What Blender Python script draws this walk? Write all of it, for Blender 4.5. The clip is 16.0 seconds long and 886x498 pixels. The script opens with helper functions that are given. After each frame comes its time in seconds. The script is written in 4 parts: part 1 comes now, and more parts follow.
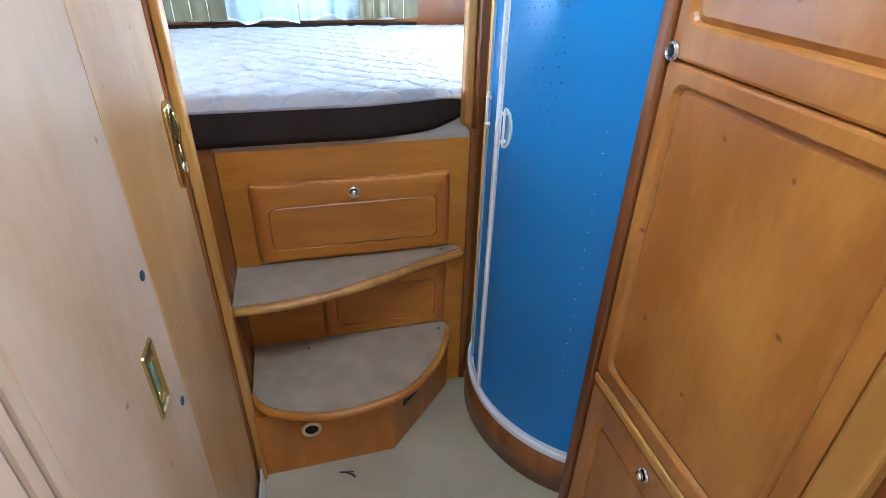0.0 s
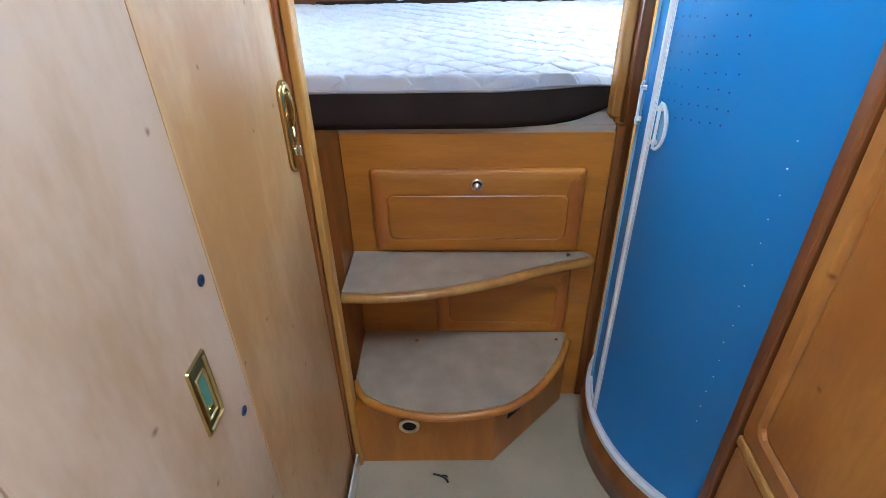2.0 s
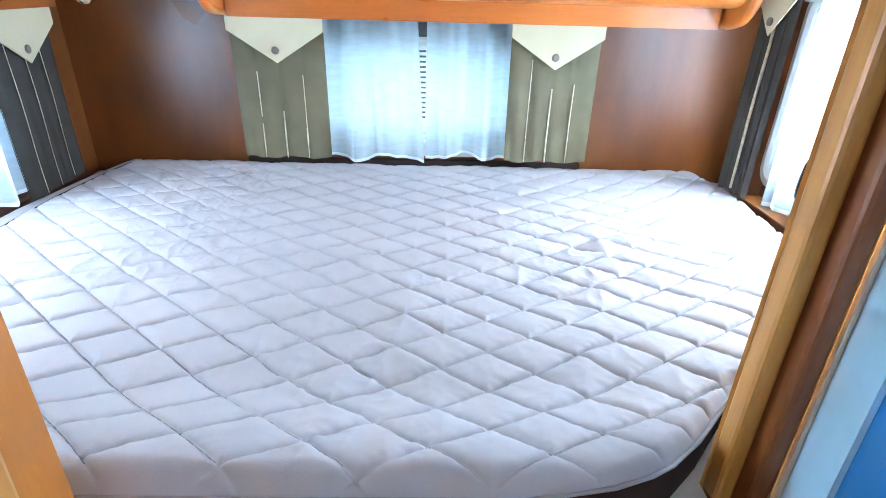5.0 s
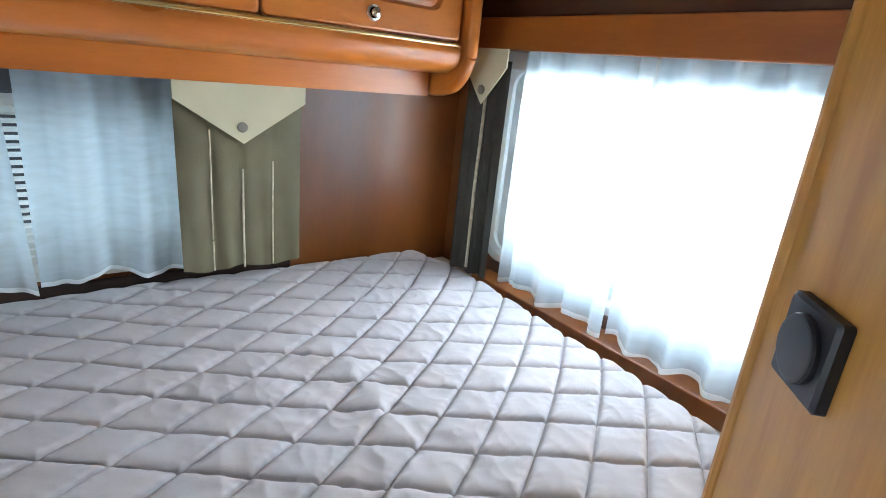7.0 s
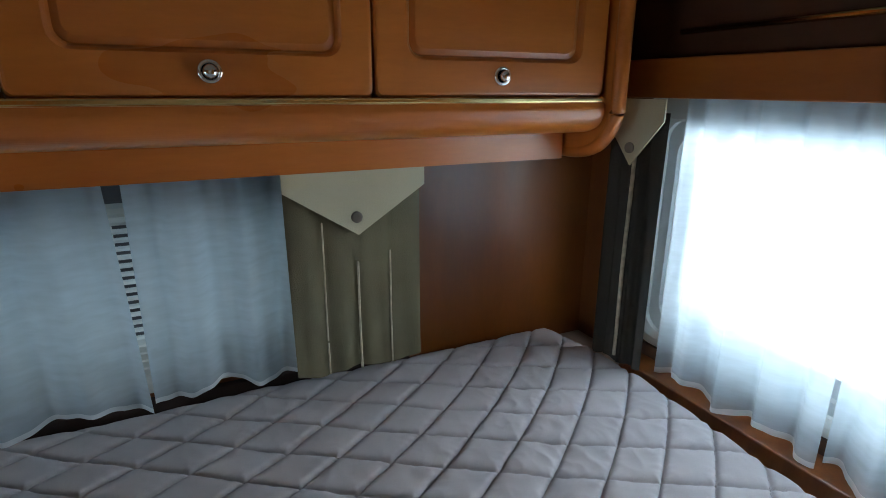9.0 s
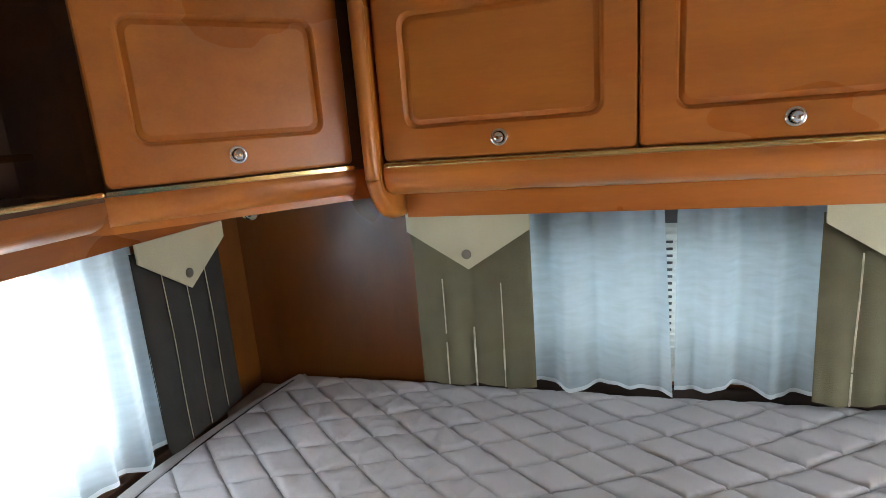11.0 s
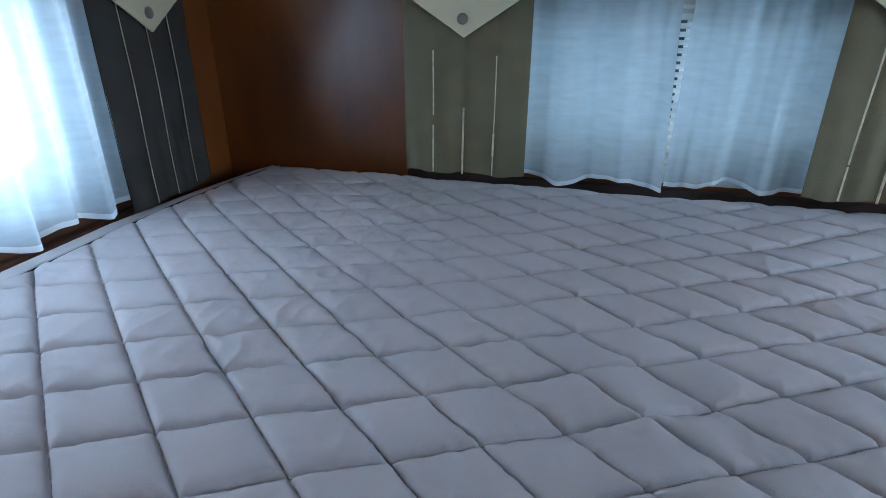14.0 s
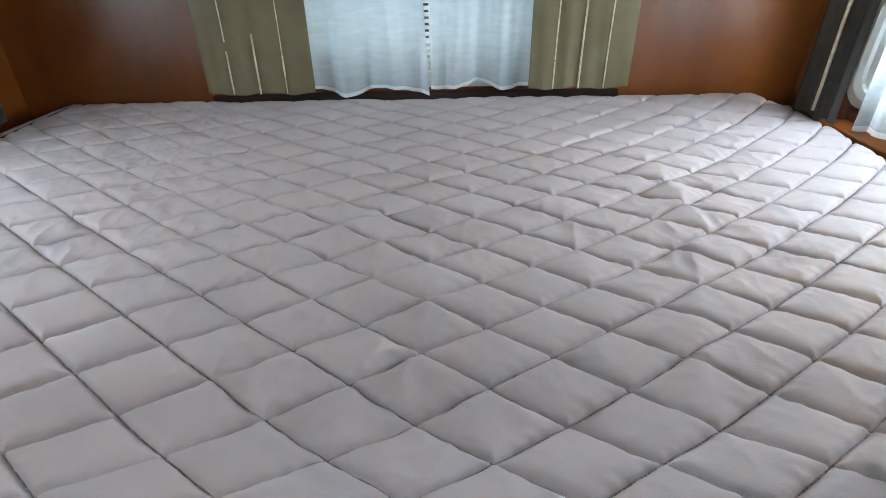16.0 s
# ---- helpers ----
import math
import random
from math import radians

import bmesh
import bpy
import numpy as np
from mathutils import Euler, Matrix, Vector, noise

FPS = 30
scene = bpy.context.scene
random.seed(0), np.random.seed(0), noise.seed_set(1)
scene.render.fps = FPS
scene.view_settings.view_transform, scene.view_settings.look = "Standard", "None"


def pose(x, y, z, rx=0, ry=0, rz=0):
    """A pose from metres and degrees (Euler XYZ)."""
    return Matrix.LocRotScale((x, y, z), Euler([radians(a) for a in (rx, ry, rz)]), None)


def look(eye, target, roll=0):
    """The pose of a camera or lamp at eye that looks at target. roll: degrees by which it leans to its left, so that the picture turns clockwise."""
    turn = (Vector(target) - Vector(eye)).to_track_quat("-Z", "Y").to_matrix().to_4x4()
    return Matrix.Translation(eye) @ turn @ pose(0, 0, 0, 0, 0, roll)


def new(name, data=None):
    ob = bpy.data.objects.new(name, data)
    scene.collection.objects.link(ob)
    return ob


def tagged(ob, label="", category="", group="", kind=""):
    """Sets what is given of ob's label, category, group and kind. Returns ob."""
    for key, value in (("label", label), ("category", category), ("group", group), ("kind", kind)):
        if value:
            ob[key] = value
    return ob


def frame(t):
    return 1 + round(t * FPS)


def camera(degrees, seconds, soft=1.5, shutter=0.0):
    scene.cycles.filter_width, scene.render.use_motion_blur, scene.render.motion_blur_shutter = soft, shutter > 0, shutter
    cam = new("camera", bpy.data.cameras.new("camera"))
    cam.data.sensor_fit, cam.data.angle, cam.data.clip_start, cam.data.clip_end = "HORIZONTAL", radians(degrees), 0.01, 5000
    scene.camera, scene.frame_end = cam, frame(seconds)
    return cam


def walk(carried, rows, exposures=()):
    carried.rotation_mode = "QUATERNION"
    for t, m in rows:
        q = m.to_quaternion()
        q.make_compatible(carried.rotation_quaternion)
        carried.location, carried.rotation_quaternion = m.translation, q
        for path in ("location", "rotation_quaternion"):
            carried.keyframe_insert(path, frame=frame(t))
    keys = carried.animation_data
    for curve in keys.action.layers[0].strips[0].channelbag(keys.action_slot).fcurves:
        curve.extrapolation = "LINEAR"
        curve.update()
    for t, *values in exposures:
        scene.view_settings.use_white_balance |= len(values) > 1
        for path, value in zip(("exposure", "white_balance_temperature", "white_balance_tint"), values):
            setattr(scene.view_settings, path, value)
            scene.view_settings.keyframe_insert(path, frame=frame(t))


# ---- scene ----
cam = camera(78.8, 16.0, soft=0.75)
PATH = [
    (0, (-0.099, 0.029, 1.443), (0.332, 1.683, 0.405), 1.5),
    (0.5, (-0.107, 0.041, 1.443), (0.269, 1.726, 0.434), 0.7),
    (1, (-0.118, 0.066, 1.444), (0.135, 1.776, 0.437), -0.3),
    (1.5, (-0.087, 0.099, 1.44), (0.02, 1.82, 0.426), -0.5),
    (2, (-0.03, 0.165, 1.419), (-0.112, 1.832, 0.318), -1.5),
    (2.5, (-0.017, 0.252, 1.396), (-0.177, 1.816, 0.159), -2.9),
    (3, (-0.04, 0.395, 1.403), (-0.225, 1.909, 0.11), -2.9),
    (3.5, (-0.059, 0.525, 1.428), (-0.218, 2.061, 0.156), -1.6),
    (3.8, (-0.058, 0.597, 1.479), (-0.186, 2.21, 0.303), -1.1),
    (4, (-0.075, 0.668, 1.499), (-0.164, 2.329, 0.388), -0.1),
    (4.5, (-0.069, 0.847, 1.565), (-0.115, 2.596, 0.595), 0.6),
    (4.7, (-0.068, 0.898, 1.584), (-0.098, 2.667, 0.652), 0.9),
    (6.8, (-0.066, 1.416, 1.555), (1.019, 2.972, 0.921), 5.8),
    (7, (-0.047, 1.473, 1.551), (1.103, 2.983, 0.922), 5.8),
    (7.5, (0.005, 1.58, 1.549), (1.251, 3.015, 0.927), 5.4),
    (8, (0.051, 1.657, 1.568), (1.271, 3.111, 0.936), 4.2),
    (8.5, (0.053, 1.702, 1.606), (1.124, 3.276, 0.99), 2.4),
    (9, (0.016, 1.715, 1.631), (0.846, 3.442, 1.059), 0.3),
    (9.5, (-0.055, 1.696, 1.653), (0.408, 3.557, 1.085), -1.1),
    (10, (-0.133, 1.648, 1.678), (-0.089, 3.575, 1.143), -3.1),
    (10.2, (-0.164, 1.625, 1.682), (-0.256, 3.556, 1.17), -3.6),
    (12.3, (-0.328, 1.458, 1.61), (-1.266, 3.182, 1.221), -2.2),
    (12.5, (-0.335, 1.472, 1.582), (-1.287, 3.183, 1.174), -1.7),
    (13, (-0.345, 1.497, 1.507), (-1.284, 3.18, 0.971), -0.9),
    (13.5, (-0.315, 1.522, 1.443), (-1.079, 3.226, 0.728), 0.6),
    (14, (-0.289, 1.515, 1.408), (-0.729, 3.286, 0.59), 0.4),
    (14.5, (-0.229, 1.483, 1.385), (-0.373, 3.266, 0.491), -0.1),
    (15, (-0.173, 1.442, 1.381), (-0.125, 3.189, 0.407), 0.1),
    (15.5, (-0.144, 1.362, 1.403), (-0.057, 3.082, 0.385), 0.4),
    (16, (-0.113, 1.26, 1.458), (-0.051, 2.957, 0.402), -0.4),
]
EXPOSURES = [(0.0, 1.5, 5250, 3), (3.5, 1.45, 5300, 3), (4.0, 1.2, 5350, 4), (4.5, 1.1, 5450, 6), (7.0, -0.1, 6500, 10), (7.5, -0.65, 5700, 7),
             (8.0, -1.2, 5500, 6), (8.5, -1.68, 5750, 7), (9.0, -1.62, 6400, 9), (9.5, -0.65, 6900, 11), (10.0, -0.25, 7200, 12),
             (12.5, -0.32, 6700, 10), (13.0, -0.35, 6500, 10), (13.5, -0.6, 6000, 9), (14.0, -0.75, 5500, 8), (14.5, -0.1, 6200, 9),
             (15.0, 0.18, 6800, 12), (15.5, 0.1, 6900, 12), (16.0, -0.1, 7000, 12)]
walk(cam, [(t, look(eye, target, roll)) for t, eye, target, roll in PATH], EXPOSURES)

# ---- world and light ----
world = bpy.data.worlds.new("sky")
scene.world = world
world.use_nodes = True
wn = world.node_tree.nodes
sky = wn.new("ShaderNodeTexSky")
sky.sky_type, sky.sun_disc = "NISHITA", False
sky.sun_elevation, sky.sun_rotation = radians(50), radians(60)
world.node_tree.links.new(sky.outputs[0], wn["Background"].inputs[0])
wn["Background"].inputs[1].default_value = 0.12

sun = new("sun", bpy.data.lights.new("sun", "SUN"))
sun.data.energy, sun.data.angle, sun.data.color = 1.2, radians(12), (1.0, 0.96, 0.9)
sun.matrix_world = look((4, 3, 6), (0, 0, 0))


def window_light(name, eye, target, w, h, watts, colour=(0.86, 0.94, 1.0), spread=150):
    lamp = new(name, bpy.data.lights.new(name, "AREA"))
    lamp.data.shape, lamp.data.size, lamp.data.size_y = "RECTANGLE", w, h
    lamp.data.energy, lamp.data.color, lamp.data.spread = watts, colour, radians(spread)
    lamp.matrix_world = look(eye, target)
    return lamp


XL, XR, YB, ZC = -1.27, 1.02, 2.87, 1.97
window_light("daylight_right", (1.13, 2.15, 1.34), (0.2, 2.15, 0.80), 0.80, 0.50, 27, spread=140)
window_light("daylight_left", (-1.38, 2.0, 1.34), (-0.45, 2.0, 0.80), 0.80, 0.50, 18, spread=140)
window_light("daylight_rear", (-0.11, 2.99, 1.27), (-0.11, 0, 1.25), 0.75, 0.36, 1.9, (0.55, 0.79, 1.0))
# Openings out of view, assumed as sources for the aisle and shower.
window_light("daylight_cab_left", (-1.36, -1.3, 1.45), (0, -1.1, 1.2), 0.9, 0.6, 8.5, (0.80, 0.91, 1.0))
window_light("daylight_cab_right", (1.11, -1.3, 1.45), (0, -1.1, 1.2), 0.9, 0.6, 8.5, (0.80, 0.91, 1.0))
# Unseen roof light added to brighten the aisle doors and steps.
window_light("assumed_hatch_fill", (0.08, 0.45, 2.03), (0.08, 0.45, 0), 0.4, 0.4, 3.8, (0.80, 0.91, 1.0))
window_light("daylight_shower_vent", (0.56, 1.28, 2.03), (0.56, 1.28, 0), 0.28, 0.28, 19)

# ---- materials ----


def rgba(c):
    return (c[0], c[1], c[2], 1.0)


def mat(name, colour, rough=0.5, metal=0.0, vary=0.12, scale=8.0, bump=0.05, bump_scale=60.0, stretch=(1, 1, 1), coat=0.0, spec=0.5):
    """A principled material, its colour varied at two scales and with a fine relief."""
    m = bpy.data.materials.new(name)
    m.use_nodes = True
    n, l = m.node_tree.nodes, m.node_tree.links
    p = n["Principled BSDF"]
    p.inputs["Roughness"].default_value, p.inputs["Metallic"].default_value = rough, metal
    p.inputs["Coat Weight"].default_value, p.inputs["Coat Roughness"].default_value = coat, 0.12
    p.inputs["Specular IOR Level"].default_value = spec
    co = n.new("ShaderNodeTexCoord")
    mp = n.new("ShaderNodeMapping")
    mp.inputs["Scale"].default_value = stretch
    l.new(co.outputs["Object"], mp.inputs[0])
    a, b = n.new("ShaderNodeTexNoise"), n.new("ShaderNodeTexNoise")
    a.inputs["Scale"].default_value, b.inputs["Scale"].default_value = scale, bump_scale
    a.inputs["Detail"].default_value, b.inputs["Detail"].default_value = 4, 5
    l.new(mp.outputs[0], a.inputs["Vector"]), l.new(mp.outputs[0], b.inputs["Vector"])
    mix = n.new("ShaderNodeMath")
    mix.operation = "MULTIPLY_ADD"
    mix.inputs[1].default_value = 0.35
    l.new(b.outputs["Fac"], mix.inputs[0]), l.new(a.outputs["Fac"], mix.inputs[2])
    r = n.new("ShaderNodeValToRGB")
    r.color_ramp.elements[0].position, r.color_ramp.elements[1].position = 0.45, 0.95
    r.color_ramp.elements[0].color = rgba([max(0, v * (1 - vary)) for v in colour])
    r.color_ramp.elements[1].color = rgba([min(1, v * (1 + vary)) for v in colour])
    l.new(mix.outputs[0], r.inputs[0]), l.new(r.outputs[0], p.inputs["Base Color"])
    bm_ = n.new("ShaderNodeBump")
    bm_.inputs["Strength"].default_value, bm_.inputs["Distance"].default_value = bump, 0.004
    l.new(b.outputs["Fac"], bm_.inputs["Height"]), l.new(bm_.outputs[0], p.inputs["Normal"])
    return m


def wood(name, light, dark, rough=0.32, stretch=(9, 9, 0.9), knots=0.0, coat=0.25, contrast=1.0):
    """Lacquered veneer: long grain, soft cloudy figure and, where asked, small dark knots."""
    m = bpy.data.materials.new(name)
    m.use_nodes = True
    n, l = m.node_tree.nodes, m.node_tree.links
    p = n["Principled BSDF"]
    p.inputs["Coat Weight"].default_value, p.inputs["Coat Roughness"].default_value = coat, 0.34
    co = n.new("ShaderNodeTexCoord")
    mp, mq = n.new("ShaderNodeMapping"), n.new("ShaderNodeMapping")
    mp.inputs["Scale"].default_value = stretch
    mq.inputs["Scale"].default_value = [1 + (v - 1) * 0.25 for v in stretch]
    l.new(co.outputs["Object"], mp.inputs[0]), l.new(co.outputs["Object"], mq.inputs[0])
    grain, cloud, fine = (n.new("ShaderNodeTexNoise") for _ in range(3))
    grain.inputs["Scale"].default_value, grain.inputs["Detail"].default_value, grain.inputs["Distortion"].default_value = 3.0, 6, 0.0
    cloud.inputs["Scale"].default_value, cloud.inputs["Detail"].default_value, cloud.inputs["Distortion"].default_value = 1.6, 3, 0.0
    fine.inputs["Scale"].default_value, fine.inputs["Detail"].default_value = 34.0, 4
    l.new(mp.outputs[0], grain.inputs["Vector"]), l.new(mq.outputs[0], cloud.inputs["Vector"]), l.new(mp.outputs[0], fine.inputs["Vector"])
    add = n.new("ShaderNodeMath")
    add.operation, add.inputs[1].default_value = "MULTIPLY_ADD", 0.45
    l.new(grain.outputs["Fac"], add.inputs[0])
    half = n.new("ShaderNodeMath")
    half.operation, half.inputs[1].default_value = "MULTIPLY", 0.5
    l.new(cloud.outputs["Fac"], half.inputs[0]), l.new(half.outputs[0], add.inputs[2])
    add2 = n.new("ShaderNodeMath")
    add2.operation, add2.inputs[1].default_value = "MULTIPLY_ADD", 0.12
    l.new(fine.outputs["Fac"], add2.inputs[0]), l.new(add.outputs[0], add2.inputs[2])
    r = n.new("ShaderNodeValToRGB")
    r.color_ramp.interpolation = "EASE"
    r.color_ramp.elements[0].position, r.color_ramp.elements[1].position = 0.535 - 0.125 / contrast, 0.535 + 0.125 / contrast
    r.color_ramp.elements[0].color, r.color_ramp.elements[1].color = rgba([v * 0.9 for v in dark]), rgba(light)
    l.new(add2.outputs[0], r.inputs[0])
    out = r.outputs[0]
    if knots:
        v = n.new("ShaderNodeTexVoronoi")
        v.inputs["Scale"].default_value, v.inputs["Randomness"].default_value = knots, 1.0
        v.voronoi_dimensions = "2D"
        sep, com = n.new("ShaderNodeSeparateXYZ"), n.new("ShaderNodeCombineXYZ")
        wob = n.new("ShaderNodeTexNoise")
        wob.inputs["Scale"].default_value = 14.0
        wadd = n.new("ShaderNodeMath")
        wadd.operation, wadd.inputs[1].default_value = "MULTIPLY_ADD", 0.05
        l.new(co.outputs["Object"], sep.inputs[0]), l.new(co.outputs["Object"], wob.inputs["Vector"])
        l.new(wob.outputs["Fac"], wadd.inputs[0]), l.new(sep.outputs["Y"], wadd.inputs[2])
        l.new(wadd.outputs[0], com.inputs["X"]), l.new(sep.outputs["Z"], com.inputs["Y"])
        l.new(com.outputs[0], v.inputs["Vector"])
        kr = n.new("ShaderNodeValToRGB")
        kr.color_ramp.elements[0].position, kr.color_ramp.elements[1].position = 0.006, 0.030
        kr.color_ramp.elements[0].color, kr.color_ramp.elements[1].color = (0.30, 0.17, 0.08, 1), (1, 1, 1, 1)
        l.new(v.outputs["Distance"], kr.inputs[0])
        mul = n.new("ShaderNodeMix")
        mul.data_type, mul.blend_type = "RGBA", "MULTIPLY"
        mul.inputs["Factor"].default_value = 0.85
        l.new(out, mul.inputs["A"]), l.new(kr.outputs[0], mul.inputs["B"])
        out = mul.outputs["Result"]
    l.new(out, p.inputs["Base Color"])
    rr = n.new("ShaderNodeMapRange")
    rr.inputs["To Min"].default_value, rr.inputs["To Max"].default_value = rough - 0.06, rough + 0.12
    l.new(cloud.outputs["Fac"], rr.inputs["Value"]), l.new(rr.outputs[0], p.inputs["Roughness"])
    b = n.new("ShaderNodeBump")
    b.inputs["Strength"].default_value, b.inputs["Distance"].default_value = 0.12, 0.002
    l.new(add2.outputs[0], b.inputs["Height"]), l.new(b.outputs[0], p.inputs["Normal"])
    return m


def sheer(name, colour, clear, through_share=0.6, weave=900.0):
    """Thin cloth: part of it open weave, the rest scatters light both ways."""
    m = bpy.data.materials.new(name)
    m.use_nodes = True
    n, l = m.node_tree.nodes, m.node_tree.links
    n.remove(n["Principled BSDF"])
    d, tl, tr = n.new("ShaderNodeBsdfDiffuse"), n.new("ShaderNodeBsdfTranslucent"), n.new("ShaderNodeBsdfTransparent")
    d.inputs[0].default_value = tl.inputs[0].default_value = rgba(colour)
    m1, m2 = n.new("ShaderNodeMixShader"), n.new("ShaderNodeMixShader")
    m1.inputs[0].default_value = through_share
    l.new(d.outputs[0], m1.inputs[1]), l.new(tl.outputs[0], m1.inputs[2])
    co, ns = n.new("ShaderNodeTexCoord"), n.new("ShaderNodeTexNoise")
    mp = n.new("ShaderNodeMapping")
    mp.inputs["Scale"].default_value = (0.6, 0.6, 3.0)
    ns.inputs["Scale"].default_value = 30.0
    l.new(co.outputs["Object"], mp.inputs[0]), l.new(mp.outputs[0], ns.inputs["Vector"])
    mr = n.new("ShaderNodeMapRange")
    mr.inputs["To Min"].default_value, mr.inputs["To Max"].default_value = clear - 0.10, clear + 0.10
    l.new(ns.outputs["Fac"], mr.inputs["Value"])
    l.new(mr.outputs[0], m2.inputs[0]), l.new(m1.outputs[0], m2.inputs[1]), l.new(tr.outputs[0], m2.inputs[2])
    l.new(m2.outputs[0], n["Material Output"].inputs[0])
    return m


def glass(name, colour=(0.95, 0.98, 1.0), rough=0.0):
    m = mat(name, colour, rough, vary=0.0, bump=0.0)
    p = m.node_tree.nodes["Principled BSDF"]
    p.inputs["Transmission Weight"].default_value, p.inputs["IOR"].default_value = 1.0, 1.2
    return m


def glow(name, colour, strength):
    m = bpy.data.materials.new(name)
    m.use_nodes = True
    p = m.node_tree.nodes["Principled BSDF"]
    p.inputs["Base Color"].default_value = rgba((0, 0, 0))
    p.inputs["Emission Color"].default_value, p.inputs["Emission Strength"].default_value = rgba(colour), strength
    return m


HONEY = wood("honey_veneer", (0.62, 0.235, 0.026), (0.41, 0.133, 0.012), stretch=(6, 6, 0.9), contrast=0.65)
HONEY_X = wood("honey_veneer_lying", (0.62, 0.235, 0.026), (0.41, 0.133, 0.012), stretch=(0.9, 6, 6), contrast=0.65)
HONEY_Y = wood("honey_veneer_along", (0.62, 0.235, 0.026), (0.41, 0.133, 0.012), stretch=(6, 0.9, 6), contrast=0.65)
# One veneer, three tones: wall copy darkened for corner shade, rails between.
CABIN_SHADED = wood("shaded_cabin_veneer", (0.205, 0.061, 0.009), (0.122, 0.032, 0.005), rough=0.27, stretch=(4, 4, 0.9), coat=0.2, contrast=0.5)
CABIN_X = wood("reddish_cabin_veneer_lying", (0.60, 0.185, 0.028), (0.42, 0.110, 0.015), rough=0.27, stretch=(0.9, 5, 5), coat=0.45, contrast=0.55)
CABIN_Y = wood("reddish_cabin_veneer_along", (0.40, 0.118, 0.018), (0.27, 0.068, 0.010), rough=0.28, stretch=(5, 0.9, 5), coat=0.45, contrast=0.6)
WARD = wood("wardrobe_veneer", (0.54, 0.225, 0.040), (0.37, 0.125, 0.017), stretch=(3, 3, 0.8), knots=4.5)
BIRCH = wood("birch_veneer", (0.50, 0.350, 0.245), (0.41, 0.245, 0.125), rough=0.34, stretch=(2.2, 2.2, 0.8), knots=6.0, coat=0.15, contrast=1.15)
AMBER = wood("amber_veneer", (0.57, 0.345, 0.155), (0.45, 0.22, 0.07), rough=0.34, stretch=(2.2, 2.2, 0.8), knots=6.0, coat=0.2, contrast=1.2)
STILE = wood("cross_grained_stile", (0.52, 0.165, 0.027), (0.36, 0.098, 0.013), stretch=(6, 6, 0.9))
BROWN = wood("brown_trim_wood", (0.27, 0.088, 0.018), (0.17, 0.048, 0.010))
# Dark brown for the trims; inside the open shelves it paints their shade.
DARKWOOD_SHADE = wood("dark_brown_and_shade_wood", (0.11, 0.040, 0.014), (0.07, 0.022, 0.008), rough=0.5, stretch=(4, 0.8, 4))
GOLDWOOD = wood("golden_edge_wood", (0.58, 0.29, 0.065), (0.44, 0.19, 0.035))
FELT = mat("step_carpet", (0.43, 0.325, 0.225), 0.95, vary=0.14, scale=14, bump=0.6, bump_scale=420, spec=0.1)
FLOOR = mat("vinyl_floor", (0.44, 0.36, 0.24), 0.5, vary=0.12, scale=5, bump=0.25, bump_scale=180)
BOARD = mat("bed_board", (0.45, 0.36, 0.29), 0.7, vary=0.1, bump=0.2, bump_scale=150)
WHITE = mat("white_plastic", (0.78, 0.79, 0.78), 0.3, vary=0.03, bump=0.02)
RIM = mat("white_aluminium_rim", (0.80, 0.82, 0.84), 0.28, vary=0.03, bump=0.02)
WALL = mat("wall_panel", (0.62, 0.55, 0.45), 0.6, vary=0.05)
CEIL = mat("ceiling_panel", (0.42, 0.38, 0.32), 0.6, vary=0.04)
BRASS = mat("brass", (0.62, 0.45, 0.16), 0.22, 1.0, vary=0.08)
OLDBRASS = mat("aged_brass", (0.42, 0.31, 0.12), 0.28, 1.0, vary=0.15)
GOLD = mat("gold_strip", (0.80, 0.62, 0.30), 0.18, 1.0, vary=0.05)
BRASS_PALE = mat("pale_polished_metal", (0.80, 0.72, 0.54), 0.12, 1.0, vary=0.04, bump=0.0)
CHROME = mat("chrome", (0.82, 0.82, 0.82), 0.08, 1.0, vary=0.02, bump=0.0)
BLACK = mat("black_plastic", (0.018, 0.02, 0.028), 0.4, vary=0.2)
DARK = mat("dark_void", (0.01, 0.009, 0.008), 0.8)
PLUG = mat("blue_plug", (0.010, 0.025, 0.065), 0.35, vary=0.2)
RUBBER = mat("dark_seal", (0.03, 0.028, 0.025), 0.7)
QUILT = mat("quilted_cover", (0.485, 0.472, 0.498), 0.92, vary=0.05, scale=9, bump=0.16, bump_scale=500, spec=0.15)
# Thread colour greyed to carry the shade lines of the quilting.
SHADE_THREAD = mat("seam_shade_thread", (0.30, 0.285, 0.30), 0.9)
SIDE = mat("mattress_border", (0.040, 0.027, 0.024), 0.9, vary=0.2, bump=0.4, bump_scale=400, spec=0.15)
PIPING = mat("piping", (0.35, 0.32, 0.32), 0.85, bump=0.2, bump_scale=400)
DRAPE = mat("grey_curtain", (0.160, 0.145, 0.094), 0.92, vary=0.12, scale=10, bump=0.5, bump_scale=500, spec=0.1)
# Same curtain cloth; backlit shade at the side windows put into the colour.
DRAPE_BACKLIT = mat("backlit_grey_curtain", (0.055, 0.052, 0.048), 0.92, vary=0.15, scale=10, bump=0.5, bump_scale=500, spec=0.1)
IVORY = mat("ivory_plastic", (0.70, 0.58, 0.36), 0.35, vary=0.05)
SEAM = mat("pale_seam", (0.55, 0.50, 0.38), 0.9, vary=0.25, scale=60)
FLAP = mat("cream_flap", (0.56, 0.53, 0.38), 0.9, vary=0.06, bump=0.3, bump_scale=400, spec=0.1)
BUTTON = mat("button_cloth", (0.22, 0.20, 0.17), 0.8)
NET = sheer("net_curtain", (0.72, 0.86, 0.96), 0.36, 0.60)
